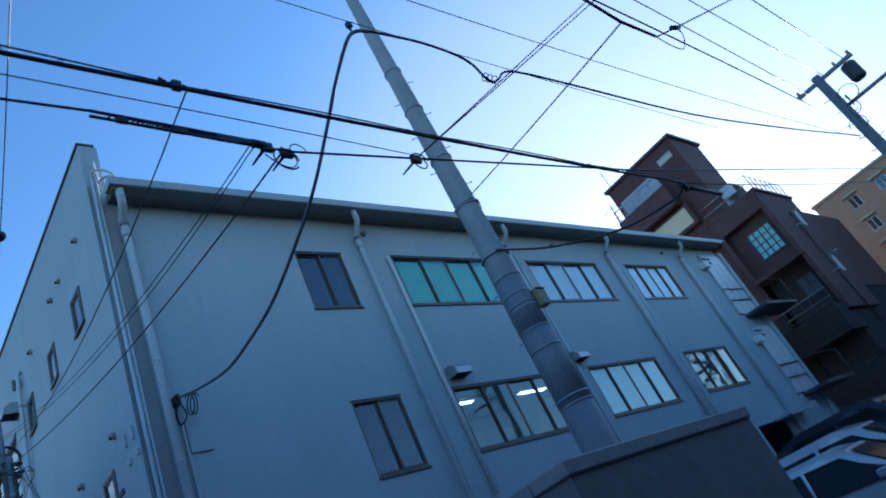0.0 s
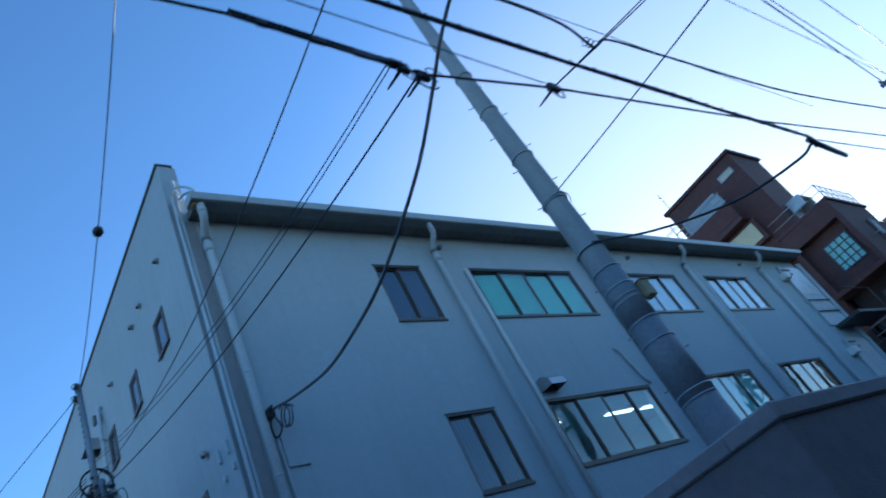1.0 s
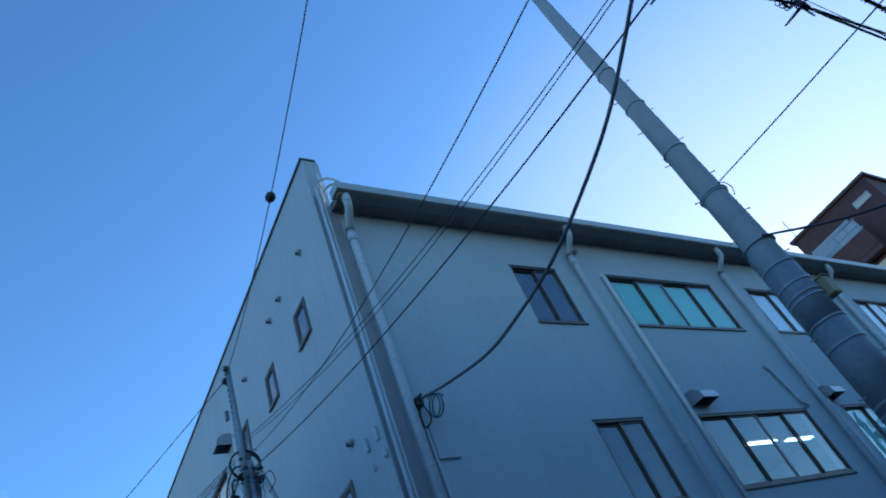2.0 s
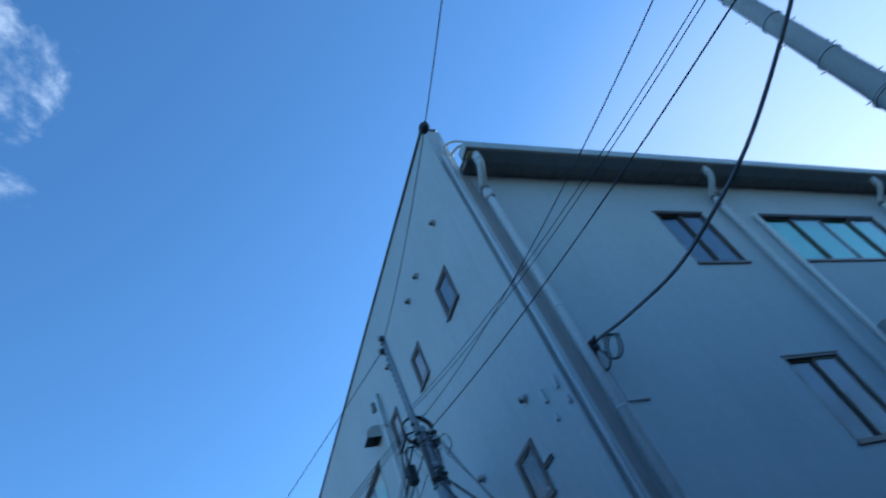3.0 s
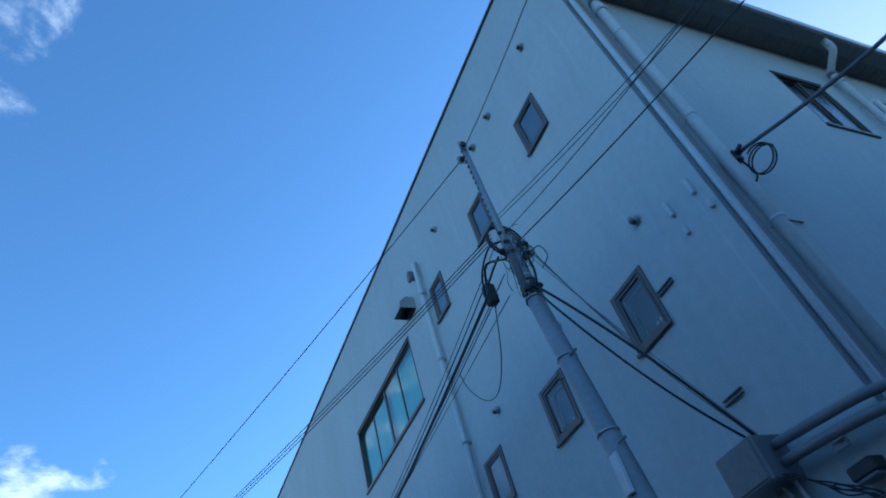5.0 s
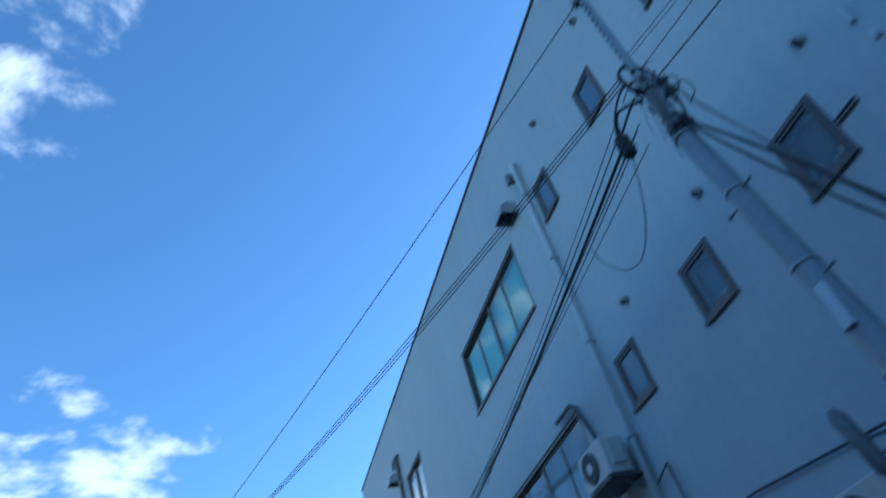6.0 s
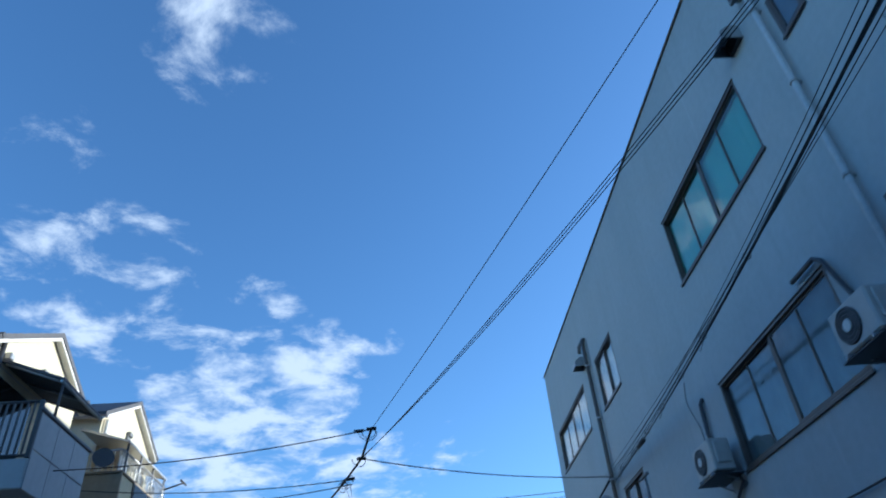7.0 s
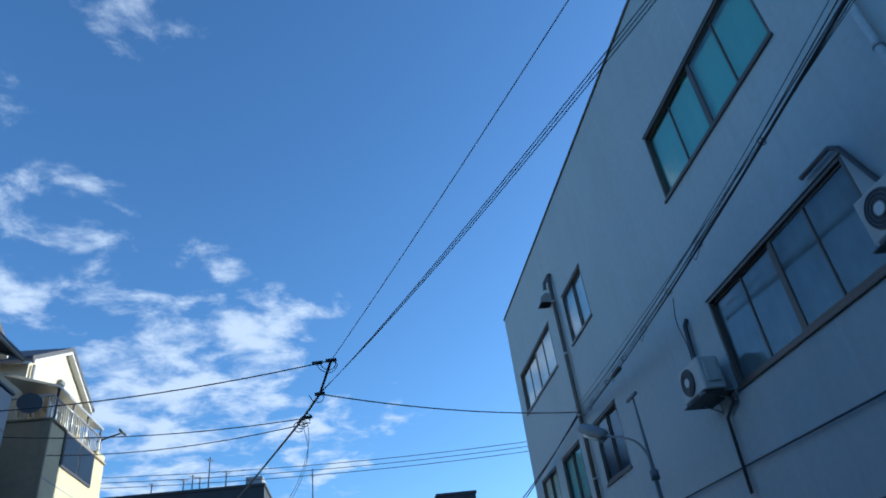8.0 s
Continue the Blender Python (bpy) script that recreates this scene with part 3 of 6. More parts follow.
for u0, u1, z0, z1, n, behind in W3A + W2A:
    window("y", u0, u1, z0, z1, n, behind)
for u0, u1, z0, z1, n, behind in WIDEB:
    window("x", u0, u1, z0, z1, n, behind, 0.045)
for k, (u0, u1, z0, z1) in enumerate(SMALL3 + SMALL2):
    g = Geo()
    fl = 0.055
    for a, b, c, d in ((u0 - fl * 0.2, u0 + fl, z0, z1), (u1 - fl, u1 + fl * 0.2, z0, z1), (u0 + fl, u1 - fl, z1 - fl, z1), (u0 + fl, u1 - fl, z0, z0 + fl)):
        mbox(g, "x", a, b, -0.14, 0.022, c, d, 0.006)
    win = part("window", g, TAUPE, building, "small square bronze window of a washroom")
    s = Geo()
    for a, b, c, d in ((u0 + fl, u0 + fl + 0.03, z0 + fl, z1 - fl), (u1 - fl - 0.03, u1 - fl, z0 + fl, z1 - fl), (u0 + fl + 0.03, u1 - fl - 0.03, z1 - fl - 0.03, z1 - fl), (u0 + fl + 0.03, u1 - fl - 0.03, z0 + fl, z0 + fl + 0.03)):
        mbox(s, "x", a, b, -0.09, 0.008, c, d)
    part("sash", s, TAUPE, win)
    p = part("pane", mbox(Geo(), "x", u0 + fl + 0.03, u1 - fl - 0.03, -0.012, -0.006, z0 + fl + 0.03, z1 - fl - 0.03), WIRED, win)
    p.visible_shadow = False
    dim = k in (3, 4)
    back_d = -0.17 if dim else -0.035
    part("film", mbox(Geo(), "x", u0 + fl + 0.03, u1 - fl - 0.03, back_d, back_d + 0.004, z0 + fl + 0.03, z1 - fl - 0.03), IRON if k == 3 else FILM, win)
    if dim:
        for yb, rb, hb in ((u0 + fl + 0.08, 0.022, 0.15), (u0 + fl + 0.15, 0.028, 0.11)):
            zb = z0 + fl
            part("bottle", Geo().tube([(0.07, yb, zb), (0.07, yb, zb + hb * 0.7), (0.07, yb, zb + hb * 0.85), (0.07, yb, zb + hb)], [rb, rb, rb * 0.45, rb * 0.4], 10), WHITEPL, win, "white plastic bottle on the window ledge")
    part("inner_bead", mbox(Geo(), "x", u0 + fl - 0.018, u0 + fl - 0.004, 0.0225, 0.030, z0 + 0.02, z1 - 0.02), TAUPE, win)
    part("sill", mbox(Geo(), "x", u0 - 0.025, u1 + 0.025, 0.023, 0.045, z0 - 0.03, z0 + 0.012, 0.004), TAUPE, win)

# rows of ceiling lights in the lit offices of the middle floor
for k, (cx, cy) in enumerate(((7.0, 1.0), (8.6, 1.0), (7.0, 2.6), (8.6, 2.6), (11.6, 1.0), (13.2, 1.0), (11.6, 2.6), (13.2, 2.6), (16.4, 2.4), (17.9, 2.4), (16.4, 4.2), (17.9, 4.2))):
    lamp = part("ceiling_light", Geo().box(cx - 0.62, cx + 0.62, cy - 0.10, cy + 0.10, 6.27, 6.345, 0.01), WHITEPL, building, "long white fluorescent ceiling fitting")
    part("tube", Geo().tube([(cx - 0.58, cy - 0.05, 6.25), (cx + 0.58, cy - 0.05, 6.25)], 0.016).tube([(cx - 0.58, cy + 0.05, 6.25), (cx + 0.58, cy + 0.05, 6.25)], 0.016), TUBE, lamp)

# ---- downpipes, conduits and vents of the front ----


def downpipe(x0, r, zend=0.1, y=-0.10, swan=True):
    g = Geo()
    if swan:
        pts = [(x0 - 0.09, -0.42, EAVE + 0.088), (x0 - 0.09, -0.42, EAVE - 0.13), (x0 - 0.08, -0.395, EAVE - 0.175), (x0 - 0.012, y - 0.04, EAVE - 0.33), (x0, y, EAVE - 0.375), (x0, y, EAVE - 0.55), (x0, y, zend)]
    else:
        pts = [(x0, y, EAVE - 0.3), (x0, y, zend)]
    g.tube(pts, r, 12)
    d = part("downpipe", g, PIPE, building, "pale grey round rainwater downpipe")
    for z in (8.4, 6.6, 5.0, 3.4):
        part("pipe_bracket", Geo().tube([(x0, y, z), (x0, y, z + 0.035)], r + 0.006, 12).box(x0 - 0.012, x0 + 0.012, y + r, -0.002, z + 0.005, z + 0.03), PIPE, d)
    if swan:
        part("pipe_socket", Geo().tube([(x0, y, EAVE - 0.66), (x0, y, EAVE - 0.52)], r + 0.014, 12), PIPE, d)
        part("pipe_socket", Geo().tube([(x0 - 0.09, -0.42, EAVE - 0.02), (x0 - 0.09, -0.42, EAVE - 0.10)], r + 0.008, 12), PIPE, d)
        part("pipe_socket", Geo().tube([(x0 - 0.004, y - 0.008, EAVE - 0.36), (x0, y, EAVE - 0.43)], r + 0.008, 12), GREYPIPE, d, "stained pipe elbow")
    return d


downpipe(0.43, 0.066)
downpipe(5.17, 0.06)
downpipe(9.95, 0.06)
downpipe(14.72, 0.06)
downpipe(19.5, 0.06)
for x0, w, zt in ((14.92, 0.055, 9.2), (15.12, 0.04, 9.1), (19.72, 0.05, 9.1), (10.2, 0.04, 9.0)):
    part("conduit", Geo().tube([(x0, -0.06, zt), (x0, -0.06, 0.1)], w, 10), PIPE, building, "vertical painted conduit")
part("conduit", Geo().tube([(5.84, -0.05, 8.78), (5.84, -0.05, 3.38)], 0.042, 10).tube([(5.84, -0.05, 8.78), (5.84, 0.05, 8.80)], 0.042, 10), WHITEPL, building, "off-white vertical air-conditioner pipe cover")
part("corner_strip", Geo().box(0.178, 0.365, -0.014, 0.0, 0.1, EAVE + 0.08, 0.004), BAND, building, "taupe strip down the corner")
# thin dark strip painting the shade between the corner edge and the conduits
part("corner_shade_strip", Geo().box(0.004, 0.055, -0.007, -0.001, 0.1, 10.1, 0.002), CORNERSHADE, building, "dark strip standing in for the shade beside the corner")
for x0, r in ((0.085, 0.028), (0.15, 0.024)):
    pts = [(x0, -0.045, 0.2), (x0, -0.045, 10.25)]
    if x0 > 0.1:
        pts = [(x0, -0.045, 0.2), (x0, -0.045, 9.95), (x0 + 0.01, -0.14, 10.08), (x0 + 0.06, -0.3, 10.08), (x0 + 0.16, -0.40, 10.0), (x0 + 0.2, -0.44, 9.86)]
    part("conduit", Geo().tube(spline(pts, 4) if len(pts) > 2 else pts, r, 8), PIPE, building, "thin conduit running up the corner")
part("conduit", Geo().tube(spline([(0.085, -0.045, 10.24), (0.09, -0.14, 10.32), (0.17, -0.3, 10.24), (0.28, -0.42, 10.06), (0.32, -0.46, 9.86)], 5), 0.022, 8), PIPE, building, "curved conduit over the gutter end")
part("conduit", Geo().tube(spline([(0.60, -0.03, 5.60), (0.60, -0.03, 5.0), (0.605, -0.03, 4.0), (0.62, -0.03, 2.0)], 3), 0.022, 8), PIPE, building)
part("conduit", Geo().tube([(0.64, -0.02, 5.60), (0.64, -0.02, 5.15), (0.96, -0.02, 5.15)], 0.012, 6), GREYPIPE, building)
part("conduit", Geo().tube([(8.9, -0.04, 6.55), (9.02, -0.04, 6.5), (9.25, -0.04, 5.72), (9.4, -0.04, 5.6)], 0.03, 8), PIPE, building)
for x0, z0, s in ((5.46, 9.42, 1), (12.2, 9.45, 1), (18.5, 9.42, 1)):
    part("vent_cap", Geo().tube([(x0, 0.0, z0), (x0, -0.05, z0), (x0, -0.10, z0 - 0.01)], [0.06, 0.06, 0.045], 12), GREYPIPE, building, "small round wall vent cap")


def vent_hood(face, u, z, w=0.42):
    g = Geo()
    o = [(0.0, 0.26), (0.16, 0.26), (0.30, 0.14), (0.32, 0.0), (0.30, 0.0), (0.28, 0.12), (0.15, 0.235), (0.0, 0.235)]
    if face == "y":
        g.prism([(-d, z + h) for d, h in o], "x", u - w / 2, u + w / 2)
        side = [(-d, z + h) for d, h in ((0, 0), (0.31, 0.0), (0.295, 0.14), (0.16, 0.255), (0, 0.255))]
        g.prism(side, "x", u - w / 2 - 0.012, u - w / 2)
        g.prism(side, "x", u + w / 2, u + w / 2 + 0.012)
    else:
        g.prism([(-d, z + h) for d, h in o], "y", u - w / 2, u + w / 2)
        side = [(-d, z + h) for d, h in ((0, 0), (0.31, 0.0), (0.295, 0.14), (0.16, 0.255), (0, 0.255))]
        g.prism(side, "y", u - w / 2 - 0.012, u - w / 2)
        g.prism(side, "y", u + w / 2, u + w / 2 + 0.012)
    h = part("vent_hood", g, ALUM, building, "curved stainless exhaust hood")
    lou = Geo()
    mbox(lou, face, u - w / 2 + 0.02, u + w / 2 - 0.02, 0.0, 0.06, z + 0.01, z + 0.23)
    part("vent_opening", lou, RUBBER, h, "dark vent opening")


vent_hood("y", 6.22, 5.72)
vent_hood("y", 10.35, 5.72, 0.42)
vent_hood("x", 6.02, 9.02, 0.34)
vent_hood("x", 16.27, 9.08, 0.34)


def round_vent(u, z, r=0.052):
    v = part("vent_cap", Geo().tube([(0.0, u, z), (-0.02, u, z)], r + 0.014, 14).tube([(-0.02, u, z), (-0.06, u, z), (-0.085, u, z - 0.012)], [r, r, r * 0.8], 14), ALUM, building, "round steel wall vent cap")
    part("vent_opening", Geo().tube([(-0.05, u, z - 0.03), (-0.088, u, z - 0.028)], r * 0.62, 10), RUBBER, v)


for u, z in ((0.92, 9.68), (2.11, 9.68), (2.71, 9.67), (4.47, 9.64), (0.86, 5.97), (2.63, 5.97), (4.43, 5.97)):
    round_vent(u, z)
for u, z, h in ((0.14, 5.66, 0.10), (0.46, 5.69, 0.10), (0.07, 5.34, 0.05), (0.43, 5.36, 0.05)):
    part("wall_stub", mbox(Geo(), "x", u - 0.022, u + 0.022, 0.0, 0.05, z - h, z + h, 0.01), PIPE, building, "short painted pipe stub on the wall")
for u, z in ((0.99, 5.14), (0.99, 3.88)):
    part("cable_bracket", Geo().box(-0.035, 0.0, u - 0.12, u + 0.12, z + 0.012, z + 0.028, 0.003).box(-0.035, 0.0, u - 0.12, u + 0.12, z - 0.028, z - 0.012, 0.003).box(-0.012, 0.0, u - 0.10, u + 0.10, z - 0.012, z + 0.012), GREYPIPE, building, "small steel cable bracket")
# rainwater and soil pipes of the side wall
for u, ztop, r, mat in ((5.37, 9.63, 0.042, PIPE), (15.80, 9.62, 0.05, BRONZE)):
    d = part("downpipe", Geo().tube([(-0.09, u, 0.1), (-0.09, u, ztop), (-0.05, u + 0.04, ztop + 0.08), (0.0, u + 0.07, ztop + 0.1)], r, 12), mat, building, "round downpipe on the side wall")
    for z in (8.9, 7.5, 6.0, 4.6, 3.2):
        part("pipe_bracket", Geo().tube([(-0.09, u, z), (-0.09, u, z + 0.04)], r + 0.012, 12).box(-0.09, -0.002, u - 0.02, u + 0.02, z, z + 0.04), ALUM, d)
part("scupper", Geo().box(-0.16, 0, 5.52, 5.60, 9.44, 9.62, 0.01).box(-0.16, -0.10, 5.50, 5.62, 9.40, 9.52, 0.01), GREYPIPE, building, "small rain outlet box")
part("scupper", Geo().tube([(-0.12, 16.16, 9.45), (-0.12, 16.10, 9.62), (-0.05, 15.86, 9.72)], 0.05, 8), GREYPIPE, building)
# long horizontal conduit of the side wall, above the ground floor
part("conduit", Geo().tube([(-0.05, 1.35, 3.0), (-0.05, 4.0, 3.30), (-0.05, 7.4, 3.29), (-0.05, 12.4, 3.38), (-0.05, 21.0, 3.44)], 0.013, 8), RUBBER, building, "long grey conduit along the side wall")
part("canopy", Geo().box(-0.75, -0.02, 6.4, 8.9, 2.22, 2.32, 0.015), REDPLAIN, building, "dark red door canopy")

# tall glazed doors and steel landings at the end of the front
for zb in (6.78, 3.55):
    b = part("landing", Geo().box(21.6, 24.6, -0.95, -0.02, zb - 0.20, zb - 0.08, 0.01), IRON, building, "dark steel landing")
    part("landing_rail", Geo().tube([(21.7, -0.93, zb + 0.9), (24.6, -0.93, zb + 0.9)], 0.02, 6).tube([(24.6, -0.93, zb + 0.9), (24.6, -0.93, zb - 0.1)], 0.02, 6), IRON, b)
    door = part("glazed_door", Geo().box(21.22, 22.93, -0.05, -0.002, zb - 0.05, zb + 2.62, 0.008), ALUM, building, "tall glazed opening with sky reflection painted pale, dark bars")
    # opaque pale panels stand for glass, the sky's reflection in their colour
    for k in range(4):
        for m in range(3):
            part("panel", Geo().box(21.26 + m * 0.56, 21.79 + m * 0.56, -0.064, -0.051, zb + k * 0.65, zb + 0.62 + k * 0.65, 0.004), PALEGLOSS, door)
    for k in (0.52, 1.02):
        part("bar", Geo().tube([(21.12, -0.11, zb + k), (23.05, -0.11, zb + k + 0.02)], 0.022, 6), IRON, door)
        for xx in (21.3, 22.85):
            part("bar_bracket", Geo().tube([(xx, -0.11, zb + k), (xx, -0.06, zb + k)], 0.016, 6), IRON, door)
    part("door_jamb", Geo().box(21.14, 21.21, -0.09, -0.002, zb - 0.05, zb + 2.64, 0.006), STUCCO, door)
    part("meter", Geo().box(20.75, 21.15, -0.25, -0.002, zb + 1.95, zb + 2.2, 0.02), WHITEPL, building, "small pale wall box")
    for k in range(2):
        part("wall_louvre", Geo().box(21.3, 21.85, -0.11, -0.066, zb + 2.22 + 0.19 * k, zb + 2.29 + 0.19 * k, 0.008), BRONZE, building)
part("corner_return", Geo().box(22.95, 23.25, -0.12, 0.4, 0.0, EAVE - 0.05, 0.01), STUCCO, building)
part("door_canopy", Geo().box(18.3, 20.6, -0.55, -0.02, 2.9, 3.0, 0.01).box(18.3, 20.6, -0.57, -0.55, 2.86, 3.04, 0.004), GUTTER, building, "pale flat canopy over a side door")


# ---- air-conditioner outdoor units on the side wall ----
def outdoor_unit(y0, z0, duct=True):
    """A unit 0.74 m long on wall brackets; its fan looks away from the wall."""
    ac = thing("air_conditioner", (-0.1, y0 + 0.4, z0), "off-white air-conditioner outdoor unit on wall brackets", "air conditioner", "outdoor units on the side wall")
    x0, x1 = -0.46, -0.14
    part("casing", Geo().box(x0, x1, y0, y0 + 0.67, z0, z0 + 0.47, 0.02), ACCASE, ac)
    fy, fz = y0 + 0.40, z0 + 0.235
    grille = part("fan_grille", Geo().tube([(x0 + 0.004, fy, fz), (x0 - 0.016, fy, fz)], [0.195, 0.185], 28), RUBBER, ac, "dark round fan opening")
    for r in (0.07, 0.11, 0.15, 0.18):
        part("grille_ring", Geo().tube(ring((x0 - 0.02, fy, fz), r, "x", 24), 0.003, 5, caps=False), GREYPIPE, grille)
    part("fan_hub", Geo().tube([(x0 - 0.012, fy, fz), (x0 - 0.028, fy, fz)], [0.07, 0.06], 14), WHITEPL, grille)
    part("service_cover", Geo().box(x0 + 0.06, x1 - 0.06, y0 - 0.03, y0 + 0.002, z0 + 0.10, z0 + 0.42, 0.012), ACCASE, ac)
    part("coil", Geo().box(x1, x1 + 0.012, y0 + 0.05, y0 + 0.62, z0 + 0.04, z0 + 0.43), RUBBER, ac, "dark finned coil")
    for yy in (y0 + 0.12, y0 + 0.58):
        part("bracket", Geo().box(-0.50, 0.0, yy - 0.02, yy + 0.02, z0 - 0.045, z0 - 0.005).tube([(-0.30, yy, z0 - 0.03), (-0.01, yy, z0 - 0.16)], 0.012, 6).box(-0.012, -0.002, yy - 0.025, yy + 0.025, z0 - 0.20, z0 + 0.15), GALV, ac)
    part("drip_tray", Geo().box(-0.49, -0.06, y0 - 0.02, y0 + 0.69, z0 - 0.062, z0 - 0.046), RUBBER, ac, "dark tray below the unit")
    return ac


outdoor_unit(5.50, 4.27)
outdoor_unit(9.70, 4.30)
outdoor_unit(5.62, 2.72)
outdoor_unit(2.35, 2.32)
for pts, r in (([(-0.06, 6.02, 4.75), (-0.06, 6.16, 5.05), (-0.06, 6.36, 5.60), (-0.07, 6.46, 5.69), (-0.07, 6.98, 5.70)], 0.031), ([(-0.06, 10.3, 4.76), (-0.06, 10.43, 5.08), (-0.06, 10.38, 5.55), (-0.01, 10.36, 5.64)], 0.036),
               ([(-0.08, 9.84, 4.3), (-0.06, 9.80, 4.15), (-0.06, 10.1, 4.0), (-0.06, 10.15, 3.0)], 0.025), ([(-0.06, 5.3, 4.0), (-0.06, 5.0, 4.1), (-0.06, 4.95, 3.4)], 0.014)):
    part("pipe_cover", Geo().tube(pts, r, 8), IRON, building, "dark refrigerant pipe cover on the wall")

# ---- meter box at the corner and its conduits ----
mb = thing("meter_box", (-0.15, 1.05, 3.1), "grey steel cable box on the wall corner with conduits", "electrical box")
part("box", Geo().box(-0.36, -0.003, 0.80, 1.24, 3.05, 3.42, 0.015), GREYPIPE, mb)
part("cover", Geo().box(-0.372, -0.36, 0.83, 1.21, 3.08, 3.39, 0.006), GREYPIPE, mb)
part("conduit", Geo().tube(spline([(-0.17, 0.78, 3.31), (-0.19, 0.45, 3.27), (-0.19, 0.03, 3.22), (-0.11, -0.16, 3.20), (0.1, -0.2, 3.21), (0.78, -0.2, 3.30), (0.92, -0.2, 3.30), (1.3, -0.2, 3.27), (4.8, -0.2, 3.28)], 5), 0.042, 10), GREYPIPE, mb)
part("conduit", Geo().tube(spline([(-0.17, 0.78, 3.17), (-0.20, 0.40, 3.13), (-0.20, -0.0, 3.08), (-0.11, -0.18, 3.06), (0.1, -0.21, 3.08), (0.62, -0.21, 3.15), (0.78, -0.21, 3.21), (0.95, -0.2, 3.22), (1.3, -0.2, 3.17), (4.8, -0.2, 3.17)], 5), 0.042, 10), GREYPIPE, mb)
for i, yy in enumerate((0.86, 0.95, 1.04)):
    part("conduit", Geo().tube([(-0.10 - 0.03 * i, yy, 3.06), (-0.08, yy - 0.05, 2.6), (-0.06, yy - 0.1, 1.2)], 0.02, 8), PIPE, mb)
for k in range(5):
    part("lead", Geo().tube(spline([(-0.26 + 0.03 * k, 0.82, 3.10), (-0.20, 0.66 - 0.03 * k, 2.96 - 0.03 * k), (-0.16, 0.50, 2.84 - 0.04 * (k % 3)), (-0.12, 0.36 - 0.02 * k, 2.66), (-0.08, 0.30, 2.3)], 5), 0.007, 5), BLACK, mb, "loose black lead below the box")
cage = part("caged_lamp", Geo().box(-0.16, -0.003, 0.20, 0.42, 2.80, 2.90, 0.012), RUBBER, mb, "small dark bracket lamp")
part("lamp_glass", Geo().box(-0.15, -0.02, 0.22, 0.40, 2.775, 2.799, 0.006), GREYPIPE, cage)
for px, py in ((-0.12, 0.3), (-0.05, -0.13), (0.3, -0.13), (0.9, -0.13)):
    part("conduit_clip", Geo().box(px - 0.02, px + 0.02, py - 0.02, py + 0.10, 3.02, 3.09, 0.006), GALV, mb)

# ---- concrete utility pole in front of the building ----
PX, PY = 5.00, -3.12
pole = thing("utility_pole", (PX, PY, 0.1), "tall tapered concrete utility pole, wrapped with dark sheet below", "utility pole")
rad = lambda z: 0.300 - z * 0.0128
part("shaft", Geo().tube([(PX, PY, 0.1), (PX, PY, 5.0), (PX, PY, 10), (PX, PY, 15.5)], [rad(0), rad(5), rad(10), rad(15.5)], 28), CONCRETE, pole)
part("sheet_wrap", Geo().tube([(PX, PY, 0.2), (PX, PY, 3.6)], [rad(0) + 0.012, rad(3.6) + 0.012], 28), SHEET, pole, "dark anti-poster sheet round the pole")
part("sheet_wrap", Geo().tube([(PX, PY, 3.62), (PX, PY, 4.9)], [rad(3.6) + 0.010, rad(4.9) + 0.010], 28), SHEET, pole)
part("sheet_wrap", Geo().tube([(PX, PY, 4.92), (PX, PY, 5.9)], [rad(4.9) + 0.010, rad(5.9) + 0.010], 28), SHEET, pole)
for z in (3.60, 3.72, 4.55, 4.9, 5.28, 5.36, 5.55, 5.9, 6.35, 7.45, 8.6, 9.9, 11.0):
    part("band", Geo().tube([(PX, PY, z), (PX, PY, z + 0.028)], rad(z) + 0.020, 28), GALV, pole, "thin steel band")
for i in range(16):
    z = 3.9 + i * 0.45
    s = 1 if i % 2 else -1
    d = Vector((math.cos(0.7), math.sin(0.7) * -1, 0)) * s
    a = Vector((PX, PY, z)) + d * rad(z) * 0.95
    part("step_bolt", Geo().tube([a, a + d * 0.10], 0.009, 6).tube([a + d * 0.10, a + d * 0.115], 0.016, 6), GALV, pole)
box = part("pole_box", Geo().box(PX + 0.10, PX + 0.30, PY - 0.34, PY - 0.17, 5.22, 5.50, 0.012), YELLOW, pole, "small aged yellow box strapped to the pole")
part("box_lid", Geo().box(PX + 0.085, PX + 0.315, PY - 0.36, PY - 0.15, 5.50, 5.52, 0.004), YELLOW, box)
part("pole_pipe", Geo().tube([(PX - 0.1, PY + 0.24, 0.2), (PX - 0.1, PY + 0.22, 5.2), (PX - 0.08, PY + 0.2, 6.3)], 0.03, 8), GREYPIPE, pole)
part("hook_band", Geo().tube(ring((PX, PY, 6.36), rad(6.3) + 0.03, "z", 24), 0.012, 6, caps=False).tube([(PX - 0.14, PY - 0.17, 6.36), (PX - 0.22, PY - 0.27, 6.38)], 0.012, 6), GALV, pole)
part("hook_band", Geo().tube(ring((PX, PY, 7.5), rad(7.5) + 0.025, "z", 24), 0.011, 6, caps=False).tube([(PX - 0.1, PY - 0.16, 7.5), (PX - 0.12, PY - 0.26, 7.52)], 0.011, 6), GALV, pole)
for i in range(9):
    z = 6.6 + i * 0.55
    part("tag", Geo().box(PX - 0.02, PX + 0.02, PY - rad(z) - 0.012, PY - rad(z) + 0.01, z, z + 0.03, 0.003), GALV, pole)

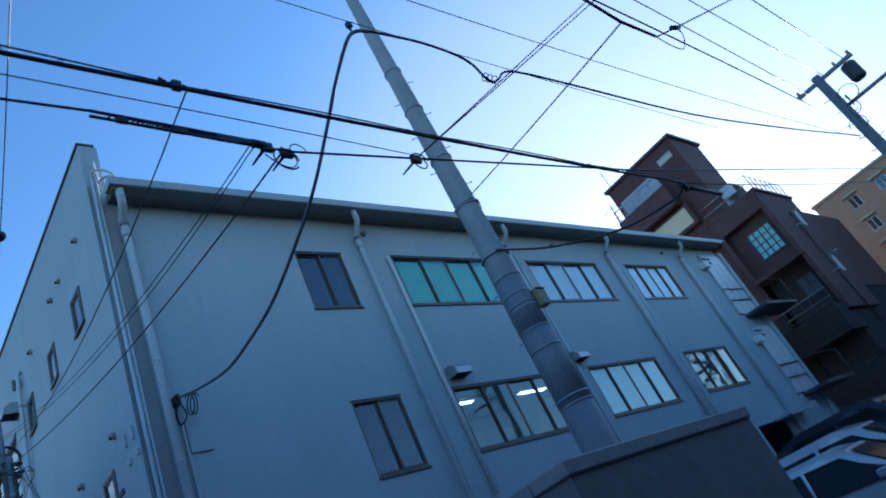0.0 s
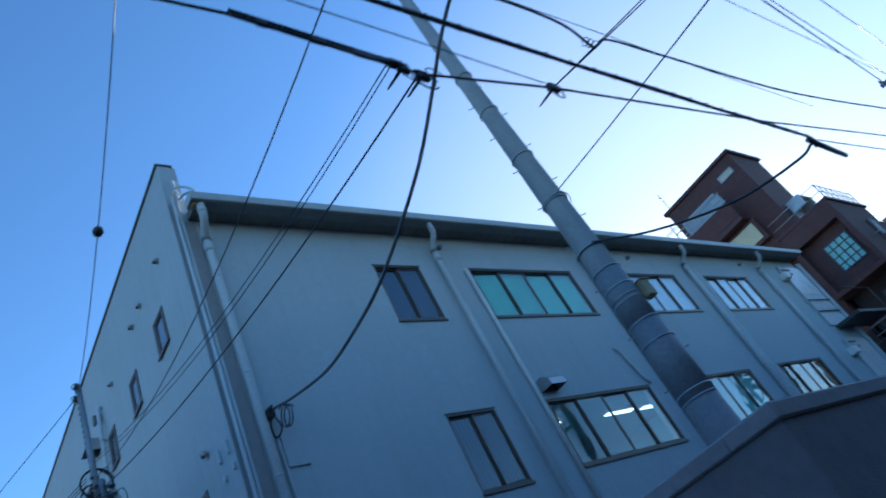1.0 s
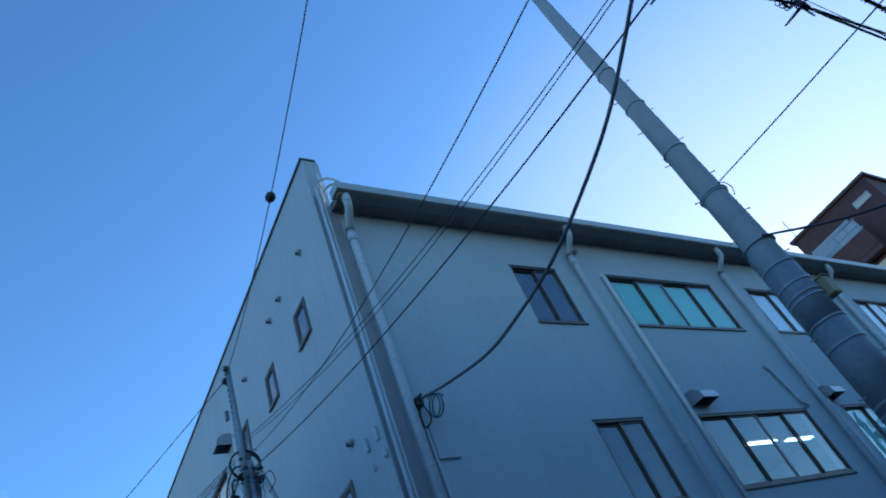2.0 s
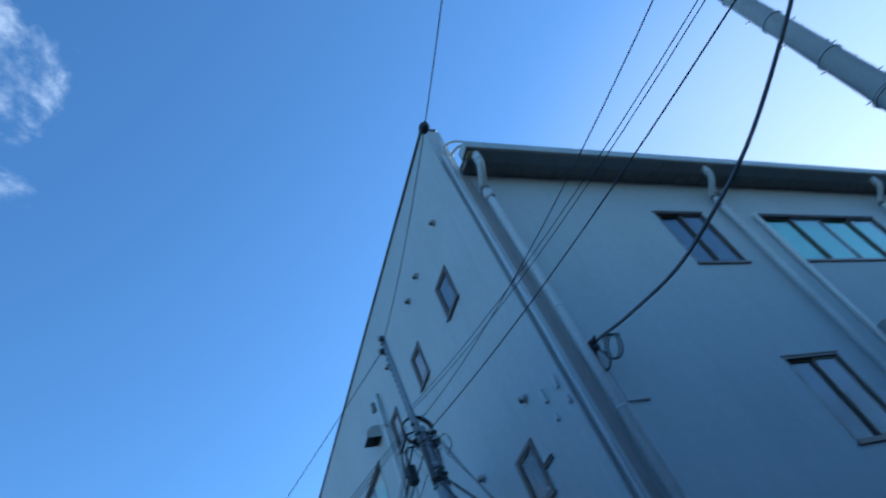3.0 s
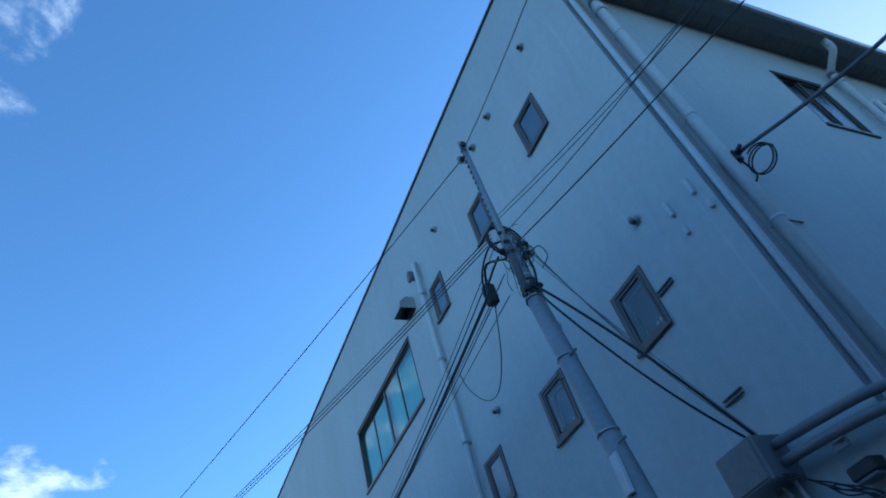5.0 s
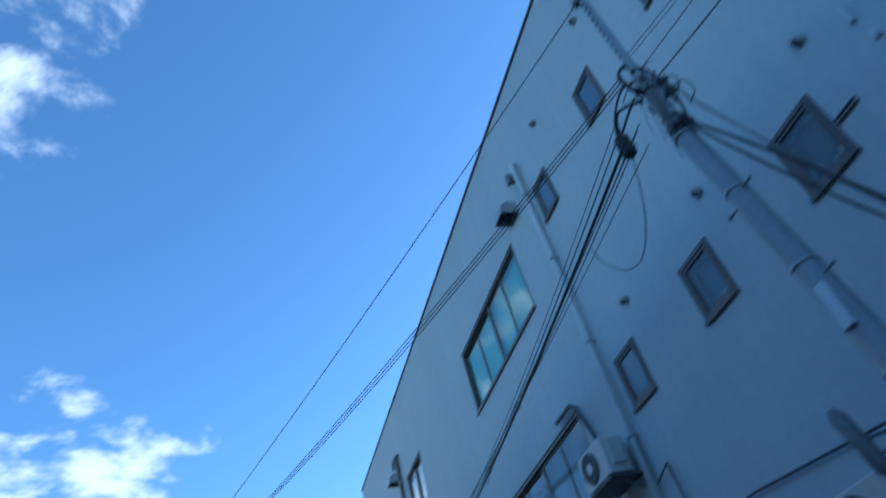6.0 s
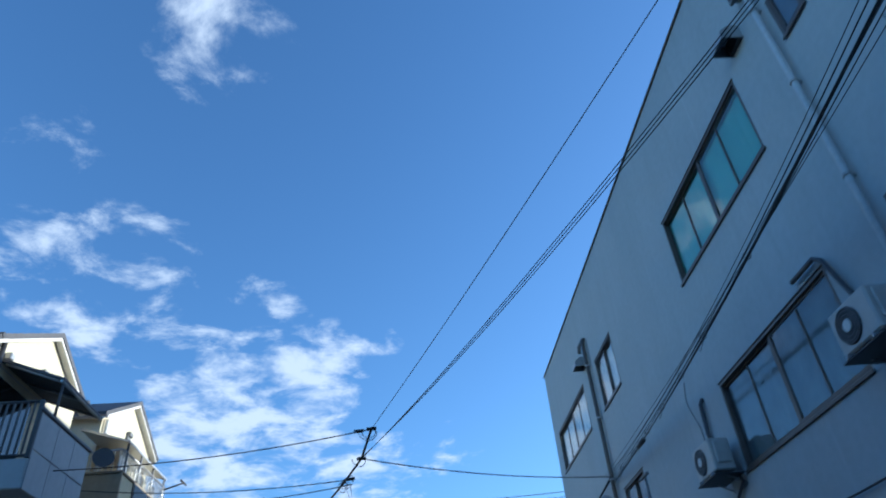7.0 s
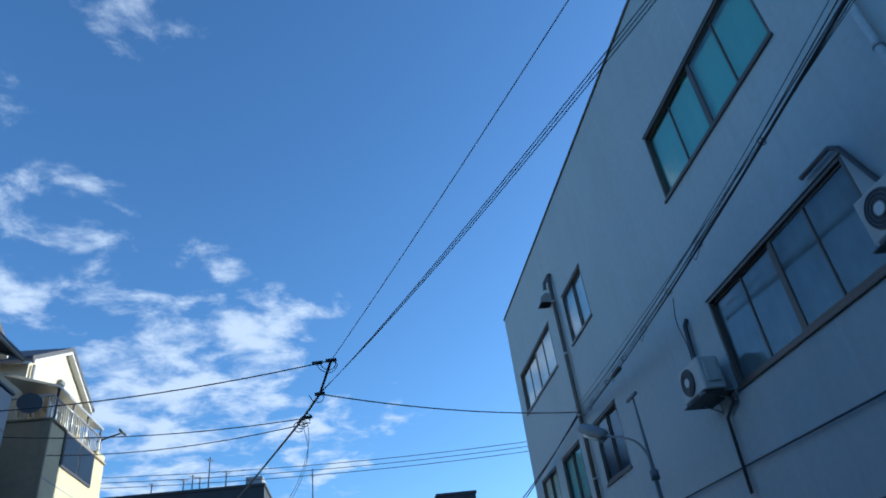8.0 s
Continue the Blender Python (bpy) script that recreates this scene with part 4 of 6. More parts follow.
# ---- steel service pole beside the side wall ----
QX, QY = -1.20, 1.47
serv = thing("service_pole", (QX, QY - 0.53, 0), "slim leaning grey steel service pole with a tangle of cables", "utility pole")
lean = lambda z: QY - 0.10 * max(0.0, 5.3 - z)      # the old pole leans along the alley
part("shaft", Geo().tube([(QX, lean(0), 0.0), (QX, lean(3), 3.0), (QX, lean(5.3), 5.3), (QX - 0.035, QY - 0.01, 6.12), (QX - 0.037, QY - 0.01, 6.14)], [0.108, 0.096, 0.082, 0.072, 0.055], 20), POLESTEEL, serv)
part("cap_collar", Geo().tube([(QX - 0.012, QY, 5.56), (QX - 0.014, QY, 5.60)], [0.084, 0.084], 20), ALUM, serv)
part("riser", Geo().tube([(QX - 0.06, QY - 0.02, 5.35), (QX - 0.15, QY - 0.08, 7.6)], [0.045, 0.040], 10), POLESTEEL, serv, "slotted steel extension arm")
for i in range(22):
    k = i / 21
    c = Vector((QX - 0.06, QY - 0.02, 5.6)).lerp(Vector((QX - 0.15, QY - 0.08, 7.5)), k)
    part("slot", Geo().box(c.x - 0.047, c.x - 0.036, c.y - 0.010, c.y + 0.010, c.z - 0.022, c.z + 0.022), RUBBER, serv)
for z, r in ((5.46, 0.096), (5.3, 0.096), (4.55, 0.092), (3.75, 0.098), (2.9, 0.104)):
    part("band", Geo().tube([(QX, lean(z), z), (QX, lean(z), z + 0.02)], r + 0.002, 20).box(QX - r - 0.018, QX - r + 0.004, lean(z) - 0.015, lean(z) + 0.015, z - 0.002, z + 0.022), ALUM, serv)
part("name_plate", Geo().box(QX - 0.122, QX - 0.085, lean(3.3) - 0.06, lean(3.3) + 0.03, 3.22, 3.55, 0.006), PALEGLOSS, serv, "pale blank plate strapped to the pole")
for i, (z, s) in enumerate(((4.52, 1), (4.44, -1), (3.62, 1))):
    part("step_bolt", Geo().tube([(QX - 0.03, lean(z) - s * 0.06, z), (QX - 0.03, lean(z) - s * 0.165, z)], 0.009, 6).tube([(QX - 0.03, lean(z) - s * 0.165, z), (QX - 0.03, lean(z) - s * 0.178, z)], 0.016, 6), GREYPIPE, serv)
for dx, dy, z in ((-0.19, -0.14, 7.55), (-0.19, -0.02, 7.42)):
    ins = part("insulator", Geo().tube([(QX + dx, QY + dy - 0.03, z), (QX + dx, QY + dy + 0.03, z)], 0.035, 10), RUBBER, serv, "dark spool insulator")
    part("insulator_strap", Geo().tube(ring((QX + dx, QY + dy, z), 0.06, "y", 14), 0.008, 5, caps=False), GALV, ins)
rng = random.Random(4)
for i in range(18):
    c = Vector((QX - 0.05 + rng.uniform(-0.08, 0.10), QY - 0.05 + rng.uniform(-0.12, 0.12), rng.uniform(5.72, 6.22)))
    r = rng.uniform(0.05, 0.15)
    tilt = Euler((rng.uniform(0, 3), rng.uniform(0, 3), rng.uniform(0, 3))).to_matrix()
    pts = [c + tilt @ Vector((r * math.cos(a * 0.4), r * math.sin(a * 0.4), 0.02 * math.sin(a))) for a in range(int(rng.uniform(8, 17)))]
    part("cable_loop", Geo().tube(pts, rng.uniform(0.003, 0.007), 6), BLACK if i % 3 else GREYWIRE, serv, "loose loop of cable")
part("cable_loop", Geo().tube(ring((QX - 0.07, QY - 0.04, 6.10), 0.20, "y", 26, 2.2, 0.03), 0.011, 6), BLACK, serv)
for c, s in (((QX - 0.09, QY - 0.06, 6.02), 0.034), ((QX + 0.05, QY - 0.08, 5.82), 0.034), ((QX - 0.02, QY - 0.10, 5.44), 0.036), ((QX + 0.02, QY + 0.08, 5.86), 0.034)):
    part("clamp", Geo().box(c[0] - s, c[0] + s, c[1] - s * 0.7, c[1] + s * 0.7, c[2] - s, c[2] + s, 0.012), RUBBER, serv, "dark cable clamp")
part("splice_box", Geo().box(-1.37, -1.25, 1.90, 2.02, 5.66, 5.92, 0.02), RUBBER, serv, "black cable splice box hanging beside the pole")
part("cable_loop", Geo().tube(spline([(QX - 0.05, QY + 0.1, 5.95), (-1.36, 1.78, 6.05), (-1.32, 1.95, 5.93)], 5), 0.014, 6), BLACK, serv)
part("cable_loop", Geo().tube(spline([(-1.3, 1.96, 5.66), (-1.27, 2.2, 5.2), (-1.2, 2.55, 5.0), (-1.18, 2.85, 5.08), (-1.22, 3.05, 5.35), (-1.25, 3.1, 5.6)], 5), 0.0055, 6), WIRE, serv)

for z, r in ((5.34, 0.096), (5.385, 0.100), (5.50, 0.092)):
    part("strap", Geo().tube([(QX, lean(z), z), (QX, lean(z), z + 0.03)], r, 16), RUBBER, serv, "black strap round the pole")
for pts, r in (([(-1.28, 1.45, 6.10), (-1.40, 1.58, 6.10), (-1.45, 1.78, 5.92), (-1.40, 1.93, 5.74)], 0.012), ([(-1.28, 1.45, 6.10), (-1.20, 1.38, 5.98), (-1.17, 1.34, 5.65), (-1.22, 1.33, 5.38)], 0.013), ([(-1.35, 1.55, 5.95), (-1.36, 1.72, 5.9), (-1.32, 1.92, 5.9)], 0.012),
               ([(-1.12, 1.40, 5.85), (-1.02, 1.30, 5.9), (-0.98, 1.28, 5.75), (-1.06, 1.34, 5.62)], 0.006)):
    part("cable_loop", Geo().tube(spline(pts, 6), r, 6), BLACK, serv)
for c in ((-1.13, 1.37, 5.98), (-1.12, 1.38, 5.86), (-1.31, 1.50, 5.98), (-1.30, 1.42, 6.16), (-1.18, 1.37, 5.40), (-1.28, 1.42, 5.38)):
    cl = part("clamp", Geo().tube([(c[0] - 0.05, c[1] - 0.01, c[2]), (c[0] - 0.02, c[1], c[2]), (c[0] + 0.03, c[1], c[2] + 0.01), (c[0] + 0.055, c[1], c[2] + 0.01)], [0.018, 0.030, 0.030, 0.014], 10), RUBBER, serv)
    part("bolt", Geo().tube([(c[0], c[1], c[2] - 0.07), (c[0], c[1], c[2] + 0.06)], 0.009, 6), GALV, cl)
for k in range(7):
    x0, y0, z0 = QX - 0.10 + 0.045 * k, QY + 0.10 - 0.03 * (k % 3), 5.95 - 0.04 * (k % 4)
    part("cable_tail", Geo().tube(spline([(x0, y0, z0), (x0 + 0.03, y0 + 0.05, z0 - 0.16), (x0 - 0.02 + 0.02 * (k % 3), y0 + 0.04, z0 - 0.30 - 0.05 * (k % 4)), (x0 + 0.05, y0 + 0.10, z0 - 0.36 - 0.06 * (k % 4))], 5), 0.0035, 5), BLACK if k % 2 else GREYWIRE, serv)
lampb = part("alley_light", Geo().tube([(-1.30, 1.60, 2.48), (-1.305, 1.62, 2.52), (-1.33, 1.68, 2.86), (-1.34, 1.69, 2.92)], [0.03, 0.055, 0.055, 0.03], 12), GREYPIPE, serv, "slim grey tube light on the pole")
part("light_arm", Geo().tube([(-1.21, lean(2.66), 2.66), (-1.31, 1.64, 2.70)], 0.014, 6).tube([(-1.21, lean(2.56), 2.56), (-1.305, 1.62, 2.60)], 0.012, 6), GALV, lampb)

# ---- overhead cables ----


def cable(name, pts, r, mat=None, label="black overhead cable", group="overhead cables", n=6):
    return solo(name, Geo().tube(pts, r, n), mat or BLACK, label, "cable", group)


# trunk cable over the street, lashed to its messenger
trunk = thing("trunk_cable", (0, -6.5, 4.8), "thick black trunk cable lashed to a messenger wire", "cable", "overhead cables")
tz = lambda x: 5.27 - 0.37 * (x + 11.88) / 16.32 - 0.664 * ((x + 11.88) / 16.32) * (1 - (x + 11.88) / 16.32)
ty = lambda x: -6.27 - 0.26 * (x + 11.88) / 16.32
xs = [-12 + 0.8 * i for i in range(24)]
xs = [q for q in xs if q < 4.4] + [4.45]
part("cable", Geo().tube([(q, ty(q), tz(q)) for q in xs], 0.0145, 8), BLACK, trunk)
gap = lambda q: 0.022 + (0.05 * math.sin(math.pi * (q + 5.2) / 3.4) if -5.2 < q < -1.8 else 0.02 * abs(math.sin(math.pi * (q + 1.8) / 2.1)))
part("messenger", Geo().tube([(-12 + 0.2 * i, ty(-12 + 0.2 * i), tz(-12 + 0.2 * i) + gap(-12 + 0.2 * i)) for i in range(83)], 0.006, 6), BLACK, trunk)
for i in range(34):
    q = -4.6 + i * 0.27
    part("lashing", Geo().tube(ring((q, ty(q), tz(q) + 0.008), 0.021, "x", 10, 1.0, 0.03), 0.003, 5), BLACK, trunk)
tyc, tzc = ty(-1.8), tz(-1.8)
part("clamp", Geo().box(-1.83, -1.77, tyc - 0.022, tyc + 0.022, tzc - 0.018, tzc + 0.05, 0.006).box(-1.86, -1.74, tyc - 0.012, tyc + 0.012, tzc + 0.015, tzc + 0.03, 0.004).tube([(-1.90, tyc, tzc + 0.055), (-1.86, tyc, tzc + 0.03)], 0.012, 6), RUBBER, trunk)
part("branch_sleeve", Geo().tube([(4.35, -6.5, 4.87), (4.9, -6.48, 4.90), (5.75, -6.44, 4.96)], [0.028, 0.033, 0.03], 8).tube([(4.5, -6.5, 4.95), (4.5, -6.5, 4.80)], 0.03, 6), BLACK, trunk, "black branch sleeve")
cable("branch_cable", spline([(4.45, -6.5, 4.86), (4.46, -6.25, 4.83), (4.55, -5.4, 5.06), (4.72, -4.3, 5.66), (PX - 0.15, PY - 0.22, 6.36)], 6), 0.017, BLACK, "black branch cable to the concrete pole")
cable("thin_wire", hang((4.5, -6.5, 4.93), (16.0, -7.05, 6.2), 0.1), 0.008, WIRE, "thin dark wire to the far pole")
cable("thin_wire", hang((-11.68, -6.44, 4.4), (0.17, -6.27, 4.84), -0.17), 0.0045, WIRE, "thin dark wire over the street")
# second messenger with its drop-wire sleeve
second = thing("drop_wire_line", (-1, -6.15, 4.85), "thin steel messenger with a slotted black cable guard", "cable", "overhead cables")
part("wire", Geo().tube([(-11.84, -5.23, 5.48), (-2.2, -6.09, 4.94)] + [(-0.89, -6.08, 4.86), (0.17, -6.27, 4.80), (3.6, -6.5, 5.0), (16.0, -7.15, 6.45)], 0.010, 6), BLACK, second)
sl = Geo()
a, b = Vector((-2.22, -6.14, 4.86)), Vector((-1.14, -6.09, 4.88))
for dz in (0.024, -0.024):
    p, q = a + Vector((0, 0, dz)), b + Vector((0, 0, dz))
    sl.tube([p, p.lerp(q, 0.5), q], [0.011, 0.012, 0.012], 6)
slot_ends = [0.10, 0.16] + [0.20 + 0.028 * i for i in range(10)] + [0.55 + 0.03 * i for i in range(7)]
for k in slot_ends:
    c = a.lerp(b, k)
    sl.tube([c + Vector((0, 0.0, -0.022)), c + Vector((0.006, 0.0, 0.022))], 0.0065, 5)
for k0, k1 in ((0.14, 0.20), (0.46, 0.55), (0.74, 0.995)):
    p, q = a.lerp(b, k0), a.lerp(b, k1)
    sl.box(p.x, q.x, p.y - 0.006, p.y + 0.02, (p.z + q.z) / 2 - 0.026, (p.z + q.z) / 2 + 0.026, 0.003)
part("sleeve", sl, BLACK, second, "slotted black plastic cable guard")
part("sleeve_end", Geo().tube([(-1.16, -6.09, 4.88), (-1.06, -6.085, 4.88)], 0.032, 8), RUBBER, second)
for c in ((-0.89, -6.07, 4.86), (-1.05, -6.08, 4.88), (0.17, -6.28, 4.79)):
    part("clamp", Geo().box(c[0] - 0.05, c[0] + 0.05, c[1] - 0.02, c[1] + 0.02, c[2] - 0.05, c[2] + 0.03, 0.008).tube([(c[0] - 0.02, c[1], c[2] - 0.03), (c[0] - 0.05, c[1] + 0.15, c[2] - 0.05)], [0.014, 0.007], 6), RUBBER, second)
part("wire_loop", Geo().tube(spline([(-1.08, -6.08, 4.80), (-1.00, -6.09, 4.71), (-0.90, -6.09, 4.69), (-0.84, -6.09, 4.76), (-0.86, -6.08, 4.86), (-0.93, -6.08, 4.90)], 6), 0.005, 5), WIRE, second)
part("wire_loop", Geo().tube(ring((-0.93, -6.1, 4.76), 0.10, "y", 18, 0.9), 0.006, 5), BLACK, second)
part("wire_loop", Geo().tube(ring((-0.8, -6.1, 4.86), 0.07, "y", 16, 0.7), 0.005, 5), WIRE, second)
part("wire_loop", Geo().tube(ring((0.22, -6.28, 4.78), 0.08, "y", 16, 1.6, 0.02), 0.006, 5), BLACK, second)
# service drops to the steel pole
for p0, p1, r, sag in (((-1.76, -6.46, 4.84), (-1.27, 1.40, 6.16), 0.005, 0.34), ((-1.15, -6.09, 4.90), (-1.28, 1.40, 6.42), 0.0045, 0.25), ((-1.13, -6.09, 4.88), (-1.27, 1.40, 6.38), 0.0045, 0.27), ((-0.95, -6.10, 4.82), (-1.19, 1.36, 6.00), 0.0075, 0.186)):
    cable("service_drop", hang(p0, p1, sag), r, WIRE, "thin dark service drop wire")
# cables from the steel pole to the meter box
for p0, p1, r, sag in (((-1.24, 1.36, 5.40), (-0.22, 0.82, 3.36), 0.014, -0.10), ((-1.28, 1.32, 5.28), (-0.30, 0.84, 3.38), 0.012, 0.15), ((-1.10, 1.38, 6.02), (-0.2, 0.84, 3.41), 0.005, 0.26), ((-1.10, 1.38, 5.95), (-0.18, 0.85, 3.41), 0.005, 0.18), ((-1.12, 1.36, 5.90), (-0.21, 0.86, 3.41), 0.004, 0.12), ((-1.10, 1.38, 5.80), (-0.19, 0.83, 3.40), 0.004, 0.05)):
    cable("meter_lead", hang(p0, p1, sag), r, BLACK if r > 0.01 else GREYWIRE, "black lead cable to the meter box")
# ball-marked wire over the alley mouth
bw = thing("marker_wire", (-1.79, -2.2, 7.2), "thin grey wire with a dark round marker", "cable", "overhead cables")
part("wire", Geo().tube(hang((-1.36, 1.33, 7.53), (-2.71, -8.59, 7.84), 0.62, 20) + [Vector((-3.6, -16, 9.0)), Vector((-5, -26, 11.0))], 0.006, 6), GREYWIRE, bw)
part("marker", Geo().tube([(-1.85, -2.32, 7.10), (-1.845, -2.29, 7.10), (-1.84, -2.25, 7.10), (-1.837, -2.21, 7.10), (-1.83, -2.18, 7.10)], [0.012, 0.046, 0.057, 0.046, 0.012], 12), RUBBER, bw, "dark ball insulator")
# tall black drop cable, from its messenger down to the front wall
drop = thing("drop_cable", (0.55, -0.1, 5.94), "thick black drop cable sweeping down to a wall clamp", "cable")
part("cable", Geo().tube(spline([(0.86, -6.02, 7.02), (0.66, -5.98, 6.98), (0.53, -5.90, 6.82), (0.52, -5.53, 6.60), (0.53, -5.2, 6.38), (0.54, -4.6, 6.01), (0.54, -3.95, 5.74), (0.545, -3.2, 5.52), (0.545, -2.5, 5.45), (0.55, -1.75, 5.47), (0.55, -0.85, 5.70), (0.58, -0.25, 5.92), (0.60, -0.10, 5.94)], 5), 0.020, 8), DROPGREY, drop)
part("cable", Geo().tube(spline([(0.86, -6.02, 7.02), (1.63, -6.0, 7.17), (2.2, -6.0, 7.16), (2.45, -6.0, 7.06), (2.55, -6.0, 6.86), (2.70, -5.98, 6.84), (2.85, -6.0, 6.92), (3.1, -6.0, 7.13), (3.5, -6.02, 7.22), (4.6, -6.05, 7.30), (8.2, -6.25, 7.36), (12, -6.7, 7.4), (16, -7.2, 7.55)], 6), 0.016, 8), BLACK, drop)
part("messenger", Geo().tube(hang((-12.08, -5.74, 7.52), (9.04, -6.23, 7.23), 0.31, 24), 0.005, 6), WIRE, drop)
part("hook", Geo().tube([(0.67, -5.95, 7.14), (0.66, -5.95, 6.98)], 0.012, 6).box(0.64, 0.70, -5.98, -5.92, 7.09, 7.17, 0.008), RUBBER, drop)
for dx in (-0.08, 0.0, 0.09):
    part("lashing", Geo().tube(ring((2.66 + dx, -5.99, 6.88), 0.05, "x", 12), 0.006, 5, caps=False), BLACK, drop)
part("wall_clamp", Geo().box(0.52, 0.62, -0.16, -0.003, 5.86, 6.0, 0.012).tube([(0.54, -0.1, 5.93), (0.54, -0.25, 5.96)], 0.022, 8), RUBBER, drop)
part("cable_coil", Geo().tube(ring((0.67, -0.24, 5.79), 0.15, "x", 26, 2.3, 0.045, 1.15), 0.0095, 6), BLACK, drop, "spare coil of black cable on the wall")
part("cable_tail", Geo().tube(spline([(0.58, -0.12, 5.9), (0.53, -0.10, 5.75), (0.54, -0.08, 5.62), (0.57, -0.05, 5.58)], 5), 0.016, 6), BLACK, drop)
part("cable_tail", Geo().tube(spline([(0.60, -0.12, 5.9), (0.66, -0.13, 5.70), (0.62, -0.1, 5.60), (0.58, -0.06, 5.58)], 5), 0.012, 6), BLACK, drop)
# far street pole with transformer, and the lines to it
FX, FY = 16.0, -7.38
fp = thing("utility_pole", (FX, FY, 0), "distant dark utility pole with crossarms and a transformer", "utility pole")
part("shaft", Geo().tube([(FX, FY, 0), (FX, FY, 5.0), (FX, FY, 9.55)], [0.17, 0.15, 0.12], 14), LAMPGREY, fp)
part("crossarm", Geo().box(FX - 0.05, FX + 0.05, -8.35, -6.75, 9.34, 9.44, 0.008), GREYPIPE, fp)
part("crossarm", Geo().box(FX - 0.05, FX + 0.05, -8.9, -7.3, 8.34, 8.42, 0.008), GREYPIPE, fp)
tr = part("transformer", Geo().tube([(FX, -8.1, 8.72), (FX, -8.1, 8.78), (FX, -8.1, 9.22), (FX, -8.1, 9.26)], [0.16, 0.19, 0.19, 0.15], 18), RUBBER, fp, "dark drum transformer")
for k in range(3):
    part("bushing", Geo().tube([(FX - 0.1 + 0.1 * k, -8.1, 9.26), (FX - 0.1 + 0.1 * k, -8.1, 9.36)], 0.02, 8), PORCELAIN, tr)
for yy in (-8.3, -7.9, -7.3, -6.82):
    part("insulator", Geo().tube([(FX, yy, 9.44), (FX, yy, 9.5), (FX, yy, 9.56)], [0.03, 0.045, 0.025], 8), PORCELAIN, fp)
for i in range(9):
    z = 7.0 + i * 0.22
    part("step_bolt", Geo().tube([(FX, FY, z), (FX - 0.2, FY - 0.25 * (1 if i % 2 else -1), z)], 0.012, 5), GALV, fp)
for i in range(6):
    part("cable_loop", Geo().tube(ring((FX - 0.1, FY + 0.1 - 0.08 * i, 7.6 + 0.2 * i), 0.18 + 0.03 * (i % 3), "x" if i % 2 else "y", 14, 0.8), 0.012, 5), BLACK, fp)
for a, b, r, sag in (((-9.58, -7.75, 4.82), (16.0, -6.88, 8.97), 0.012, -0.18), ((-9.88, -7.48, 6.58), (16.0, -7.07, 9.01), 0.009, -0.24), ((-10.0, -7.70, 6.74), (16.0, -7.56, 9.42), 0.009, 0.095), ((-9.64, -8.37, 5.13), (16.0, -8.16, 9.36), 0.009, 0.23), ((-8.57, -6.92, 5.58), (16.0, -7.6, 6.85), 0.004, 0.5)):
    cable("power_line", hang(a, b, sag, 24), r, WIRE, "dark power line to the far pole")
# tied branch: from the street line to a ring on the concrete pole
cable("tie_wire", [(2.72, -7.42, 6.62), (3.17, -7.47, 6.32), (3.75, -7.53, 6.22)], 0.018, BLACK, "short dark tie of cable between lines")
cable("tie_wire", hang((3.17, -7.47, 6.30), (PX - 0.12, PY - 0.27, 7.52), 0.02), 0.010, WIRE, "thin tie wire to the concrete pole")
cable("tie_wire", hang((3.75, -7.53, 6.2), (10.5, -9.3, 9.2), 0.03), 0.010, WIRE, "thin tie wire across the street")
cable("tie_wire", spline([(3.75, -7.53, 6.22), (3.85, -7.58, 6.02), (4.05, -7.62, 6.0), (4.12, -7.7, 6.18), (3.95, -7.72, 6.22)], 6), 0.006, WIRE, "loose loop of thin wire")
solo("line_splice", Geo().tube([(3.85, -7.7, 6.2), (4.05, -7.73, 6.25)], 0.03, 8), RUBBER, "small dark splice on a wire", "cable joint")
for k in range(2):
    cable("pair_wire", hang((0.19, -6.27, 4.80), (4.15 + 0.14 * k, -8.41, 7.45), 0.01), 0.006, WIRE, "one of a pair of thin wires")
cable("pole_lead", spline([(PX - 0.15, PY - 0.25, 7.5), (PX - 0.22, PY - 0.34, 7.38), (PX - 0.1, PY - 0.34, 7.30), (PX - 0.02, PY - 0.26, 7.22)], 6), 0.007, WIRE, "short loose lead on the concrete pole")

# lines from the steel pole up the alley
NODE1, NODE2, WALLN = (-5.47, 12.1, 6.13), (-5.71, 13.1, 5.94), (-0.08, 15.75, 6.08)
cable("alley_wire", hang((-1.35, 1.48, 7.49), NODE1, 0.12), 0.006, WIRE, "thin dark wire up the alley")
for k in range(3):
    cable("alley_wire", hang((-1.38, 1.5, 6.215 - 0.045 * k), (NODE2[0], NODE2[1], NODE2[2] + 0.012 * k), 0.210 + 0.024 * k), 0.0055, BLACK, "thin dark wire up the alley")
core = []
for k, (ax, az, sg, r) in enumerate(((-1.40, 5.72, 0.20, 0.010), (-1.34, 5.78, 0.235, 0.009), (-1.36, 5.90, 0.27, 0.007), (-1.30, 5.70, 0.165, 0.006), (-1.20, 5.88, 0.16, 0.005), (-1.12, 6.0, 0.20, 0.005), (-1.30, 6.1, 0.36, 0.005), (-1.16, 5.7, 0.10, 0.005))):
    end = (WALLN[0] - 0.025 * k, WALLN[1], WALLN[2] - 0.16 + (0.022 * k if k < 4 else 0.03 * (k - 1)))
    line = hang((ax, 1.85, az), end, sg, 22)
    core.append(line)
    cable("bundle_cable", line, r, BLACK if k < 4 else WIRE, "black cable of a bundle along the side wall")
